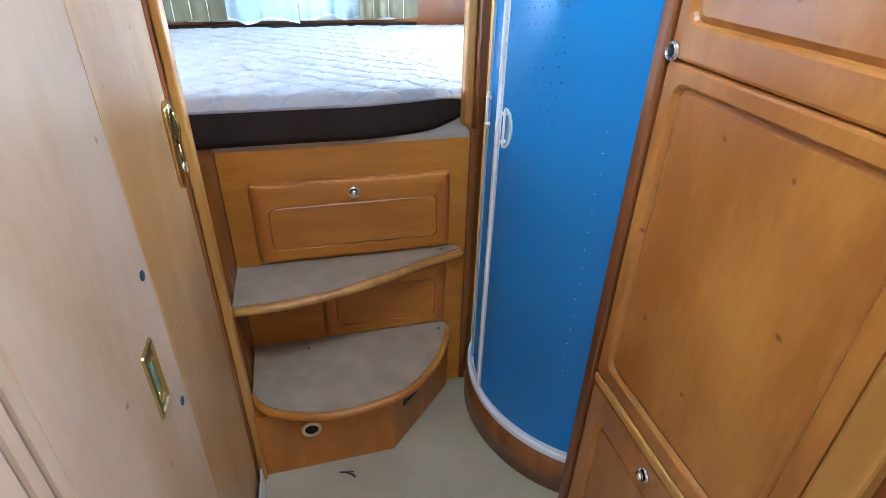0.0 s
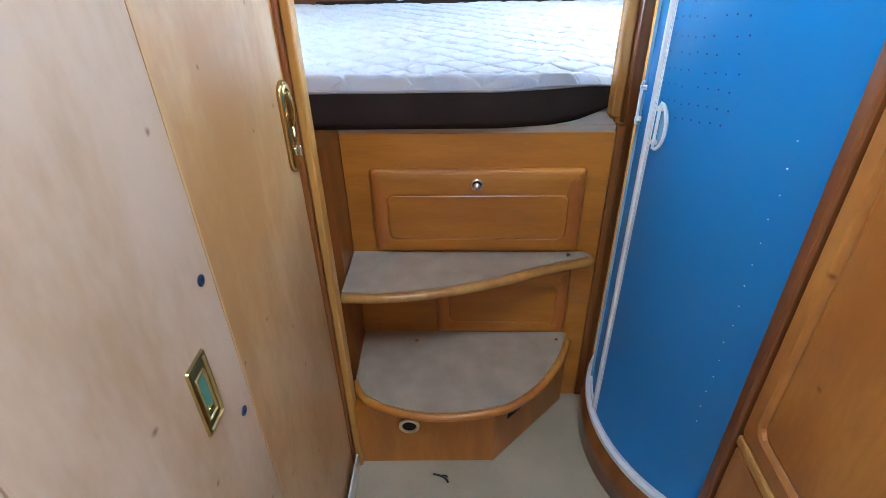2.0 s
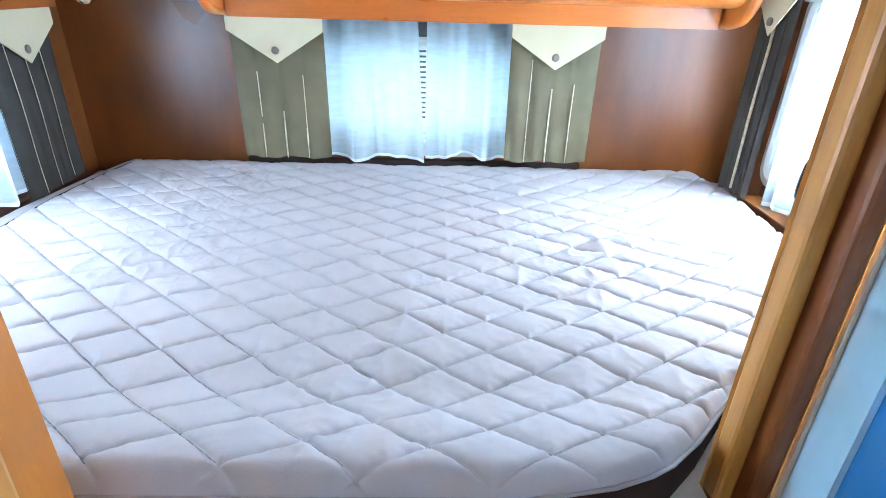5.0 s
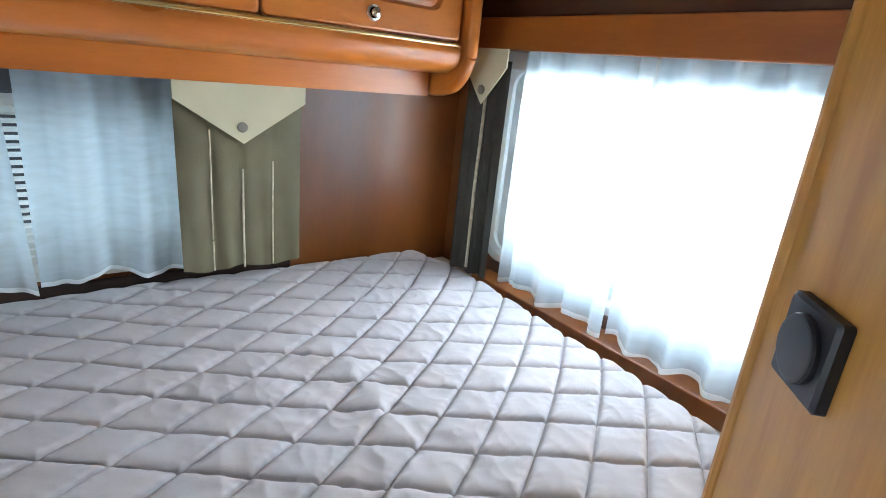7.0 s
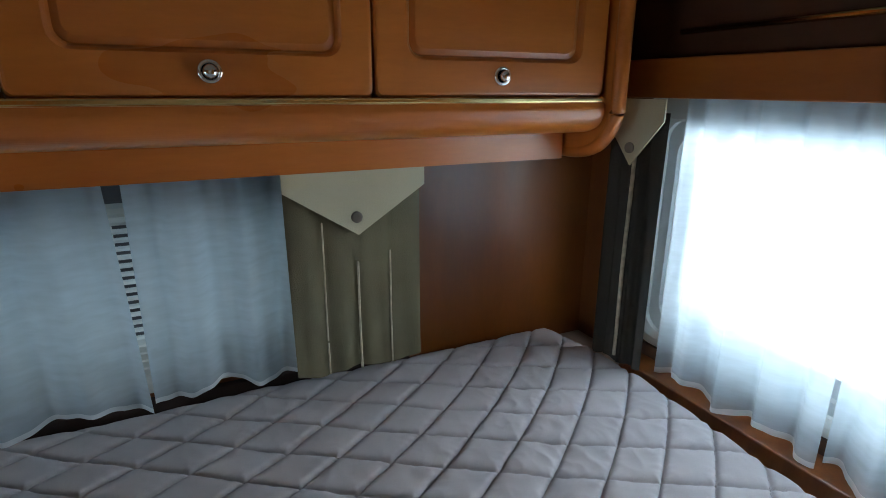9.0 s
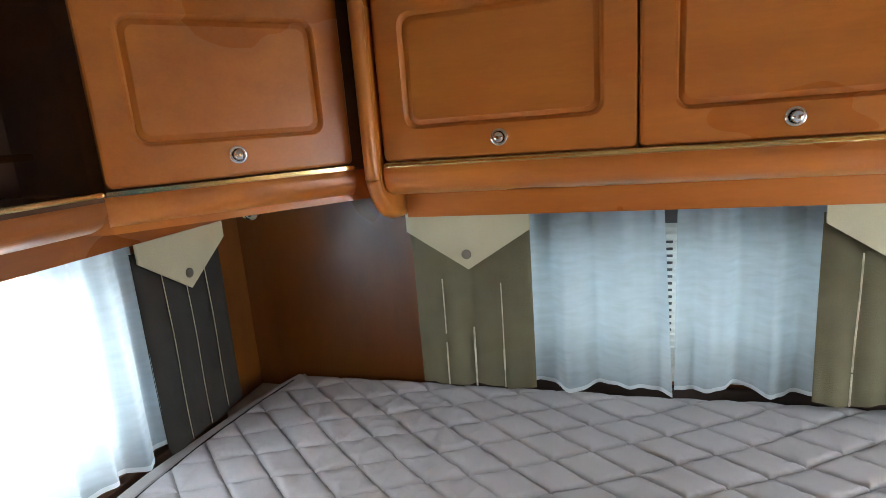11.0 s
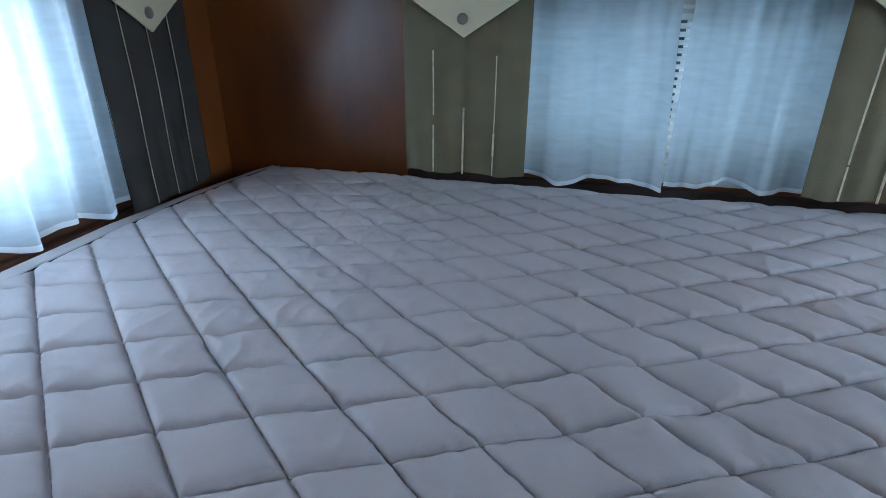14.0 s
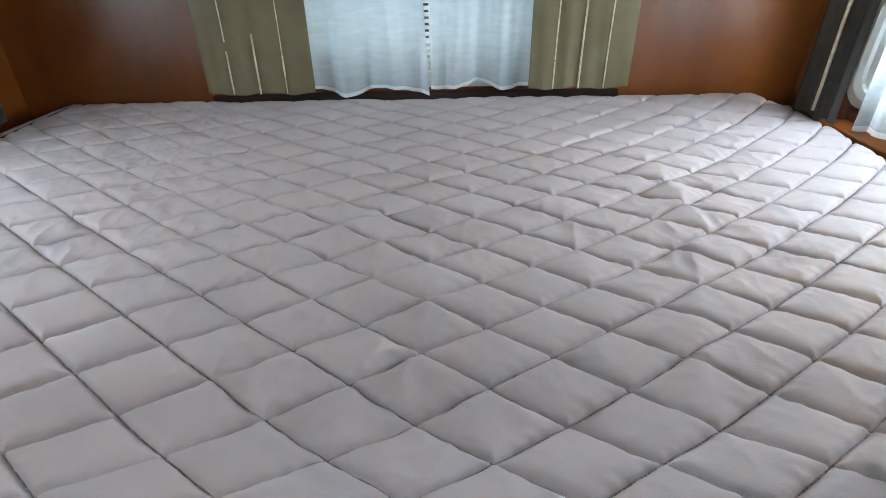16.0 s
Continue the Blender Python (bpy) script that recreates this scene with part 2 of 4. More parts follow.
HEM = sheer("net_hem", (0.85, 0.92, 0.97), 0.06, 0.5)
BLIND = sheer("pleated_blind", (0.80, 0.82, 0.80), 0.12, 0.6)
FRAMEPL = mat("window_frame_plastic", (0.68, 0.71, 0.69), 0.35, vary=0.05, bump=0.02)
SASH = mat("pale_window_sash", (0.66, 0.70, 0.70), 0.35, vary=0.05, bump=0.02)
PANE = glass("acrylic_pane")
CASSETTE = mat("blind_cassette", (0.10, 0.11, 0.13), 0.5)
OUTSIDE = glow("bright_outdoors", (0.95, 0.98, 1.0), 4.2)


def blue_panel():
    """Glossy blue translucent acrylic."""
    m = mat("blue_acrylic", (0.058, 0.16, 0.37), 0.24, vary=0.10, scale=3, bump=0.03, bump_scale=250)
    n, l = m.node_tree.nodes, m.node_tree.links
    t, x = n.new("ShaderNodeBsdfTranslucent"), n.new("ShaderNodeMixShader")
    t.inputs[0].default_value = rgba((0.11, 0.46, 0.72))
    x.inputs[0].default_value = 0.42
    l.new(n["Principled BSDF"].outputs[0], x.inputs[1]), l.new(t.outputs[0], x.inputs[2])
    l.new(x.outputs[0], n["Material Output"].inputs[0])
    return m


BLUE = blue_panel()
SEAL = mat("pale_blue_seal", (0.36, 0.60, 0.76), 0.3, vary=0.06)

# ---- building helpers ----


def mesh_of(name, bm, material, smooth=False):
    me = bpy.data.meshes.new(name)
    bmesh.ops.recalc_face_normals(bm, faces=bm.faces)
    bm.to_mesh(me)
    bm.free()
    me.materials.append(material)
    if smooth:
        me.polygons.foreach_set("use_smooth", [True] * len(me.polygons))
    return me


def part(name, bm, material, parent=None, label="", smooth=False):
    """Links a bmesh as one mesh object, under a thing or a part."""
    ob = new(name, mesh_of(name, bm, material, smooth))
    if parent:
        ob.parent = parent
        up, m = parent, Matrix()
        while up:
            m = up.matrix_basis @ m if up.parent is None else m
            up = up.parent
        ob.matrix_parent_inverse = m.inverted() if parent.parent is None else Matrix()
    if label:
        tagged(ob, label)
    return ob


def thing(name, at, label, category, group=""):
    ob = new(name)
    ob.empty_display_size = 0.05
    ob.location = at
    ob.matrix_basis = Matrix.Translation(at)
    return tagged(ob, label, category, group)


def structure(ob, label="", category=""):
    return tagged(ob, label, category, kind="structure")


def box(bm, x0, x1, y0, y1, z0, z1, bevel=0.0, segments=2):
    v = bmesh.ops.create_cube(bm, size=1.0)["verts"]
    for q in v:
        q.co = Vector(((x0 + x1) / 2 + q.co.x * (x1 - x0), (y0 + y1) / 2 + q.co.y * (y1 - y0), (z0 + z1) / 2 + q.co.z * (z1 - z0)))
    if bevel:
        e = {e for q in v for e in q.link_edges}
        bmesh.ops.bevel(bm, geom=list(e), offset=bevel, segments=segments, affect="EDGES", profile=0.5)
    return bm


def cuboid(*a, bevel=0.0, segments=2):
    return box(bmesh.new(), *a, bevel=bevel, segments=segments)


def prism(points, m, depth, bm=None):
    """A polygon in the plane of m, pushed out along m's z by depth."""
    bm = bm or bmesh.new()
    lo = [bm.verts.new(m @ Vector((u, v, 0))) for u, v in points]
    hi = [bm.verts.new(m @ Vector((u, v, depth))) for u, v in points]
    k = len(points)
    bm.faces.new(lo), bm.faces.new(hi)
    for i in range(k):
        bm.faces.new((lo[i], lo[(i + 1) % k], hi[(i + 1) % k], hi[i]))
    return bm


def rounded(u0, u1, v0, v1, r, n=5):
    out = []
    for cu, cv, a in ((u1 - r, v0 + r, -90), (u1 - r, v1 - r, 0), (u0 + r, v1 - r, 90), (u0 + r, v0 + r, 180)):
        out += [(cu + r * math.cos(radians(a + 90 * i / n)), cv + r * math.sin(radians(a + 90 * i / n))) for i in range(n + 1)]
    return out


def loops(m, rings, close_first=True, close_last=True, bm=None):
    """Bridges rings of (points, height), all with one count of points."""
    bm = bm or bmesh.new()
    made = [[bm.verts.new(m @ Vector((u, v, h))) for u, v in pts] for pts, h in rings]
    for a, b in zip(made, made[1:]):
        k = len(a)
        for i in range(k):
            bm.faces.new((a[i], a[(i + 1) % k], b[(i + 1) % k], b[i]))
    if close_first:
        bm.faces.new(made[0])
    if close_last:
        bm.faces.new(made[-1])
    return bm


def basis(origin, u, v):
    """A matrix whose x, y run along u and v, its z out of the surface."""
    u, v = Vector(u).normalized(), Vector(v).normalized()
    w = u.cross(v)
    m = Matrix((u, v, w)).transposed().to_4x4()
    m.translation = origin
    return m


def panelled_door(parent, m, w, h, inset, thick, material, panel_material, name="door", label="", lip=0.011, soft_edge=False):
    """A door leaf with rounded edges and a moulded field; inset: left, right, bottom, top. Its back lies in m's plane."""
    a, b, c, d = inset
    o = rounded(0, w, 0, h, 0.012)
    if soft_edge:
        bm = loops(m, [(o, 0), (o, thick - 0.014)] + [(rounded(e, w - e, e, h - e, 0.012 + e), thick - f) for e, f in ((0.002, 0.009), (0.006, 0.0045), (0.012, 0.0018), (0.020, 0.0004), (0.026, 0.0))]
                   + [(rounded(a, w - b, c, h - d, 0.022), thick), (rounded(a + 0.0025, w - b - 0.0025, c + 0.0025, h - d - 0.0025, 0.020), thick - 0.0045)], close_last=False)
    else:
        bm = loops(m, [(o, 0), (o, thick - 0.006), (rounded(0.003, w - 0.003, 0.003, h - 0.003, 0.011), thick - 0.001),
                       (rounded(0.007, w - 0.007, 0.007, h - 0.007, 0.010), thick),
                       (rounded(a, w - b, c, h - d, 0.026), thick), (rounded(a + 0.004, w - b - 0.004, c + 0.004, h - d - 0.004, 0.024), thick - 0.004),
                       (rounded(a + 0.008, w - b - 0.008, c + 0.008, h - d - 0.008, 0.021), thick - lip)], close_last=False)
    door = part(name, bm, material, parent, label)
    if soft_edge:
        u = 0.0025
        door.data.materials.append(STILE)
        back = m.inverted()
        for f in door.data.polygons:
            at = back @ f.center
            if min(at.x, w - at.x) < 0.045 and min(at.x, w - at.x) < min(at.y, h - at.y):
                f.material_index = 1
        pm = loops(m, [(rounded(a + u, w - b - u, c + u, h - d - u, 0.020), thick - 0.0045), (rounded(a + 0.006, w - b - 0.006, c + 0.006, h - d - 0.006, 0.018), thick - 0.0015)], close_first=False)
        part("panel", pm, panel_material, door)
        return door
    q = 0.008
    pm = loops(m, [(rounded(a + q, w - b - q, c + q, h - d - q, 0.021), thick - lip), (rounded(a + q + 0.010, w - b - q - 0.010, c + q + 0.010, h - d - q - 0.010, 0.016), thick - lip + 0.004)], close_first=False)
    part("panel", pm, panel_material, door)
    return door


def turned(m, profile, n=20, bm=None):
    """A turned solid round m's z: profile of (radius, height)."""
    return loops(m, [([(r * math.cos(2 * math.pi * i / n), r * math.sin(2 * math.pi * i / n)) for i in range(n)], h) for r, h in profile], bm=bm)


def tube(points, r, n=8, bm=None):
    bm = bm or bmesh.new()
    pts = [Vector(p) for p in points]
    rings = []
    ways = [(pts[min(i + 1, len(pts) - 1)] - pts[max(i - 1, 0)]).normalized() for i in range(len(pts))]
    upright = max(abs(d.z) for d in ways) > 0.95
    for p, d in zip(pts, ways):
        side = d.cross(Vector((1, 0, 0) if upright else (0, 0, 1)))
        side.normalize()
        up = side.cross(d)
        rings.append([bm.verts.new(p + r * (math.cos(2 * math.pi * k / n) * side + math.sin(2 * math.pi * k / n) * up)) for k in range(n)])
    for a, b in zip(rings, rings[1:]):
        for k in range(n):
            bm.faces.new((a[k], a[(k + 1) % n], b[(k + 1) % n], b[k]))
    bm.faces.new(rings[0]), bm.faces.new(rings[-1])
    return bm


def push_knob(parent, m):
    """A round chrome push lock: rosette and button."""
    k = part("knob", turned(m, [(0.0175, 0), (0.0175, 0.003), (0.0155, 0.006), (0.0115, 0.006), (0.0112, 0.003)]), CHROME, parent, "round chrome push lock", True)
    part("button", turned(m, [(0.0095, 0.003), (0.0100, 0.013), (0.0085, 0.017), (0.003, 0.0185)], 16), CHROME, k, smooth=True)
    return k


def wall_with_hole(name, m, w, h, hole, thick, material):
    """A wall in m's plane, w by h, with one rounded opening through it."""
    u0, u1, v0, v1 = hole
    k, r = 5, 0.05
    inner = rounded(u0, u1, v0, v1, r, k)
    outer = []
    corners = [(w, 0), (w, h), (0, h), (0, 0)]
    for c in range(4):
        outer += [corners[c]] * (k + 1)
    bm = bmesh.new()

    def ring(pts, z):
        return [bm.verts.new(m @ Vector((u, v, z))) for u, v in pts]
    fi, bi, fo, bo = ring(inner, 0), ring(inner, -thick), ring(outer, 0), ring(outer, -thick)
    n = len(inner)
    for i in range(n):
        j = (i + 1) % n
        bm.faces.new((fi[i], fi[j], fo[j], fo[i]))
        bm.faces.new((bi[j], bi[i], bo[i], bo[j]))
        bm.faces.new((fi[j], fi[i], bi[i], bi[j]))
        bm.faces.new((fo[i], fo[j], bo[j], bo[i]))
    bmesh.ops.remove_doubles(bm, verts=bm.verts, dist=1e-5)
    return structure(part(name, bm, material))


# ---- the shell ----
Y0 = -2.3
structure(part("floor", cuboid(XL - 0.05, XR + 0.05, Y0 - 0.05, YB + 0.05, -0.06, 0.0), FLOOR), "pale beige vinyl floor of the aisle", "floor")
bm = bmesh.new()
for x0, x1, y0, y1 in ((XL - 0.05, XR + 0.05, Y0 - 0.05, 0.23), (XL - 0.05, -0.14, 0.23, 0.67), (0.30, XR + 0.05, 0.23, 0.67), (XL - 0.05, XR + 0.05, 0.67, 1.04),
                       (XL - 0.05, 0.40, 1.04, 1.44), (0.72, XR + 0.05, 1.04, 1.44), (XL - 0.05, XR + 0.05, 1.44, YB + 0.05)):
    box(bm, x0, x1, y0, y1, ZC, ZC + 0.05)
structure(part("ceiling", bm, CEIL), "plain pale ceiling panel out of view, with two assumed roof openings", "ceiling")
wall_with_hole("wall_rear", basis((XL, YB, 0), (1, 0, 0), (0, 0, 1)), XR - XL, ZC, (0.68, 1.64, 1.06, 1.49), 0.06, CABIN_SHADED)
wall_with_hole("wall_right", basis((XR, YB, 0), (0, -1, 0), (0, 0, 1)), YB - 0.5, ZC, (0.25, 1.12, 1.06, 1.58), 0.05, CABIN_SHADED)
wall_with_hole("wall_left", basis((XL, 0.5, 0), (0, 1, 0), (0, 0, 1)), YB - 0.5, ZC, (1.05, 1.89, 1.06, 1.53), 0.05, CABIN_SHADED)
wall_with_hole("wall_cab_right", basis((XR, 0.5, 0), (0, -1, 0), (0, 0, 1)), 0.5 - Y0, ZC, (1.3, 2.3, 1.1, 1.75), 0.05, WALL)
wall_with_hole("wall_cab_left", basis((XL, Y0, 0), (0, 1, 0), (0, 0, 1)), 0.5 - Y0, ZC, (0.5, 1.5, 1.1, 1.75), 0.05, WALL)
structure(part("wall_front", cuboid(XL - 0.05, XR + 0.05, Y0 - 0.05, Y0, 0, ZC), WALL), "plain pale wall panel", "wall")
for name, m, w, h in (("backdrop", basis((1.9, 4.2, -0.3), (0, -1, 0), (0, 0, 1)), 4.2, 3.2), ("backdrop", basis((-2.2, -0.2, -0.3), (0, 1, 0), (0, 0, 1)), 4.4, 3.2)):
    structure(part(name, prism([(0, 0), (w, 0), (w, h), (0, h)], m, -0.02), OUTSIDE), "bright overexposed daylight outdoors", "backdrop")


def window(name, m, w, h, label, cassette=None):
    """An acrylic caravan window in its opening: outer frame, inner frame, pane, two latches, blind cassette. m: its lower corner, z into the room."""
    top = structure(part(name, loops(m, [(rounded(-0.035, w + 0.035, -0.035, h + 0.035, 0.06), 0.0), (rounded(-0.035, w + 0.035, -0.035, h + 0.035, 0.06), 0.012),
                                         (rounded(-0.012, w + 0.012, -0.012, h + 0.012, 0.05), 0.018), (rounded(0.004, w - 0.004, 0.004, h - 0.004, 0.045), 0.012),
                                         (rounded(0.004, w - 0.004, 0.004, h - 0.004, 0.045), 0.0)], False, False), FRAMEPL, smooth=False), label, "window")
    part("window_frame", loops(m, [(rounded(0.004, w - 0.004, 0.004, h - 0.004, 0.045), -0.02), (rounded(0.004, w - 0.004, 0.004, h - 0.004, 0.045), 0.0),
                                   (rounded(0.030, w - 0.030, 0.030, h - 0.030, 0.05), 0.0), (rounded(0.034, w - 0.034, 0.034, h - 0.034, 0.05), -0.008),
                                   (rounded(0.072, w - 0.072, 0.072, h - 0.050, 0.06), -0.010), (rounded(0.076, w - 0.076, 0.076, h - 0.054, 0.06), -0.022)], False, False), SASH, top)
    pane = part("pane", loops(m, [(rounded(0.070, w - 0.070, 0.070, h - 0.048, 0.06), -0.017), (rounded(0.070, w - 0.070, 0.070, h - 0.048, 0.06), -0.013)]), PANE, top)
    pane.visible_shadow = False
    for u in (0.22, w - 0.22):
        part("latch", loops(m, [(rounded(u - 0.03, u + 0.03, 0.040, 0.066, 0.006), -0.009), (rounded(u - 0.028, u + 0.028, 0.042, 0.064, 0.006), 0.008)]), WHITE, top)
    part("blind_cassette", loops(m, [(rounded(-0.03, w + 0.03, h - 0.005, h + 0.045, 0.008), 0.004), (rounded(-0.03, w + 0.03, h - 0.005, h + 0.045, 0.008), 0.03),
                                     (rounded(-0.028, w + 0.028, h, h + 0.042, 0.008), 0.034)]), cassette or CASSETTE, top)
    return top


window("window_1", basis((-0.59, YB, 1.06), (1, 0, 0), (0, 0, 1)), 0.96, 0.372, "acrylic rear window behind a closed pleated blind")
window("window_2", basis((XR, 2.62, 1.06), (0, -1, 0), (0, 0, 1)), 0.87, 0.51, "acrylic side window with a grey plastic frame", SASH)
window("window_3", basis((XL, 1.55, 1.06), (0, 1, 0), (0, 0, 1)), 0.84, 0.46, "acrylic side window with a grey plastic frame", SASH)

# pleated blind in the rear window
blind = thing("pleated_blind", (-0.11, 2.845, 1.07), "closed pale pleated blind in the rear window", "blind")
NS = 21
for i in range(NS):
    z0 = 1.07 + i * 0.0165
    m = basis((-0.575, 2.845, z0), (1, 0, 0), (0, 0, 1))
    part("slat", prism([(0, 0), (0.007, 0.008), (0, 0.0162), (-0.0010, 0.0162), (0.0052, 0.008), (-0.0010, 0)], basis((-0.575, 2.845, z0), (0, -1, 0), (0, 0, 1)), -0.93), BLIND, blind)
    # Added dark bars stand in for the dark slits between the pleats.
    if 5 < i < NS - 1:
        part("dark_bar", cuboid(-0.116, -0.090, 2.8355, 2.8375, z0 - 0.003, z0 + 0.003), CASSETTE, blind, "added dark bar over the slit between pleats")

# ---- partitions, posts and doors along the aisle ----
structure(part("wall_washroom", cuboid(-0.395, -0.372, -0.33, 1.27, 0.0, ZC), HONEY), "honey-coloured washroom partition", "wall")
structure(part("wall_washroom_end", cuboid(XL, -0.374, 1.27, 1.30, 0.0, ZC), HONEY), "honey-coloured washroom end wall", "wall")
structure(part("wall_washroom_front", cuboid(XL, -0.372, -0.36, -0.33, 0.0, ZC), HONEY), "honey-coloured washroom front wall", "wall")
structure(part("wall_wardrobe_front", cuboid(0.50, XR, -0.36, -0.33, 0.0, ZC), HONEY), "honey-coloured wardrobe side wall", "wall")


def post(name, x0, x1, y0, y1, material, label, z0=0.0, z1=ZC, bevel=0.006):
    return structure(part(name, cuboid(x0, x1, y0, y1, z0, z1, bevel=bevel), material), label, "trim")


def raked_post(name, x0, x1, y0, y1, material, label, rake):
    """A post whose head leans back by rake, as the body's end wall does."""
    bm = cuboid(x0, x1, y0, y1, 0.0, ZC, bevel=0.005)
    for v in bm.verts:
        v.co.x += rake[0] * v.co.z
        v.co.y += rake[1] * v.co.z
    return structure(part(name, bm, material), label, "trim")


RAKE = (-0.008, 0.040)
raked_post("trim_bed_opening_left", -0.3715, -0.352, 1.132, 1.168, BROWN, "brown wooden door post of the bed opening", RAKE)
raked_post("trim_bed_opening_left_edge", -0.3515, -0.332, 1.140, 1.178, GOLDWOOD, "golden wooden edge strip of the door post", RAKE)
structure(part("wall_stair_side", cuboid(XL + 0.003, -0.346, 1.3015, 1.4285, 0.0, 0.9425), BROWN), "honey-coloured side wall beside the steps", "wall")
structure(part("kick_strip", cuboid(-0.344, -0.3395, 0.7, 1.13, 0.0, 0.07), WHITE), "pale plastic kick strip", "trim")

# the door with the oval handle plate
door = structure(part("door_1", cuboid(-0.3705, -0.356, 0.655, 1.128, 0.012, 1.93, bevel=0.004), AMBER), "closed pale wooden washroom door with an oval brass handle plate", "door")
post("trim_washroom_door", -0.3705, -0.3525, 0.60, 0.653, AMBER, "brown wooden door frame")
m = basis((-0.356, 1.077, 0.98), (0, 1, 0), (0, 0, 1))
plate = part("handle_plate", loops(m, [(rounded(0, 0.050, 0, 0.172, 0.0249, 8), 0), (rounded(0, 0.050, 0, 0.172, 0.0249, 8), 0.005), (rounded(0.004, 0.046, 0.004, 0.168, 0.0209, 8), 0.010),
                                       (rounded(0.015, 0.035, 0.085, 0.150, 0.0099, 8), 0.010), (rounded(0.017, 0.033, 0.088, 0.147, 0.0079, 8), 0.003)]), BRASS, door, "oval brass plate with a recessed grip", True)
part("grip", tube([m @ Vector((0.032, v, 0.010 + 0.006 * math.sin(math.pi * (v - 0.088) / 0.06))) for v in np.linspace(0.088, 0.148, 9)], 0.003), BRASS, plate, smooth=True)
part("lock", turned(m @ pose(0.025, 0.042, 0.009), [(0.011, 0), (0.011, 0.003), (0.009, 0.005), (0.003, 0.005)]), CHROME, plate, "chrome thumb-turn lock", True)
part("thumb_turn", cuboid(-0.347, -0.336, 1.0995, 1.1045, 1.011, 1.033, bevel=0.002), CHROME, plate)

# the open leaf with the flush pull
leaf = structure(part("door_2", cuboid(-0.330, -0.302, 0.3425, 0.626, 0.01, 1.93, bevel=0.003), BIRCH), "open pale birch-veneered door leaf with a flush pull", "door")
part("edge_band", cuboid(-0.3295, -0.3025, 0.6265, 0.6300, 0.012, 1.928), AMBER, leaf, "dark-edged narrow wooden lipping")
part("hinge_lipping", cuboid(-0.3300, -0.3010, 0.3265, 0.3420, 0.012, 1.928, bevel=0.003), BIRCH, leaf, "pale wooden lipping on the hinge side")
m = basis((-0.302, 0.524, 0.940), (0, 1, 0), (0, 0, 1))
pull = part("flush_pull", loops(m, [(rounded(0, 0.040, 0, 0.094, 0.003), 0), (rounded(0.001, 0.039, 0.001, 0.093, 0.003), 0.003), (rounded(0.0045, 0.0355, 0.0045, 0.0895, 0.002), 0.004), (rounded(0.0060, 0.0340, 0.0060, 0.0880, 0.002), 0.0012), (rounded(0.0095, 0.0305, 0.0150, 0.0760, 0.002), 0.0012), (rounded(0.0105, 0.0295, 0.0160, 0.0750, 0.002), 0.0030),
                                    (rounded(0.0120, 0.0280, 0.0175, 0.0735, 0.002), 0.0008)], False, False), OLDBRASS, leaf, "rectangular recessed brass pull")
# Green reflection of the outdoors is painted into the recess's base colour.
part("recess", prism(rounded(0.0115, 0.0285, 0.0170, 0.0740, 0.002), m, 0.0009), mat("recess_painted_reflection", (0.09, 0.22, 0.15), 0.10, 0.0, vary=0.25, coat=0.6), pull, "polished recess with a painted green reflection")
part("catch", cuboid(-0.306, -0.299, 0.538, 0.549, 0.961, 0.969, bevel=0.002), BRASS, pull)
for y, z in ((0.601, 1.092), (0.600, 0.893)):
    part("screw_plug", turned(basis((-0.302, y, z), (0, 1, 0), (0, 0, 1)), [(0.0065, 0), (0.0065, 0.0015), (0.004, 0.002), (0.002, 0.0005)], 14), PLUG, leaf, "dark blue screw plug", True)
post("trim_leaf_side", -0.332, -0.298, 0.303, 0.318, BIRCH, "pale birch-veneered door jamb", bevel=0.004)
structure(part("wall_aisle_panel", cuboid(-0.330, -0.300, -0.33, 0.2985, 0.0, ZC), BIRCH), "pale birch-veneered aisle panel", "wall")
structure(part("wall_aisle_panel_back", cuboid(-0.3715, -0.331, -0.33, 0.60, 0.0, ZC), HONEY), "honey-coloured panel behind the leaf", "wall")

# ---- wardrobe ----
wardrobe = thing("wardrobe", (0.76, 0.6, 0.0), "tall honey-coloured wardrobe with moulded panel doors", "wardrobe")
part("body", cuboid(0.515, XR - 0.003, 0.27, 0.878, 0.0, ZC - 0.003), BROWN, wardrobe)
m = basis((0.515, 0.846, 0.552), (0, -1, 0), (0, 0, 1))
d = panelled_door(wardrobe, m, 0.50, 0.705, (0.032, 0.035, 0.040, 0.030), 0.022, WARD, WARD, "lower_door")
m = basis((0.515, 0.846, 1.258), (0, -1, 0), (0, 0, 1))
d2 = panelled_door(wardrobe, m, 0.50, 0.66, (0.026, 0.035, 0.053, 0.040), 0.022, WARD, WARD, "upper_door")
lk = part("latch", turned(basis((0.493, 0.835, 1.270), (0, -1, 0), (0, 0, 1)), [(0.017, 0), (0.017, 0.004), (0.014, 0.007), (0.010, 0.007), (0.009, 0.003)], 22), CHROME, d2, "round chrome push latch", True)
part("bevel", turned(basis((0.493, 0.835, 1.270), (0, -1, 0), (0, 0, 1)), [(0.0075, 0.003), (0.0075, 0.006), (0.003, 0.0065)], 18), BLACK, d2, "black latch button", True)
m = basis((0.515, 0.846, 0.03), (0, -1, 0), (0, 0, 1))
d3 = panelled_door(wardrobe, m, 0.50, 0.490, (0.045, 0.035, 0.05, 0.085), 0.022, WARD, WARD, "bottom_door")
push_knob(d3, basis((0.493, 0.612, 0.480), (0, -1, 0), (0, 0, 1)))
part("rail", cuboid(0.490, 0.5145, 0.346, 0.846, 0.523, 0.549, bevel=0.005), GOLDWOOD, wardrobe, "golden wooden rail between the doors")
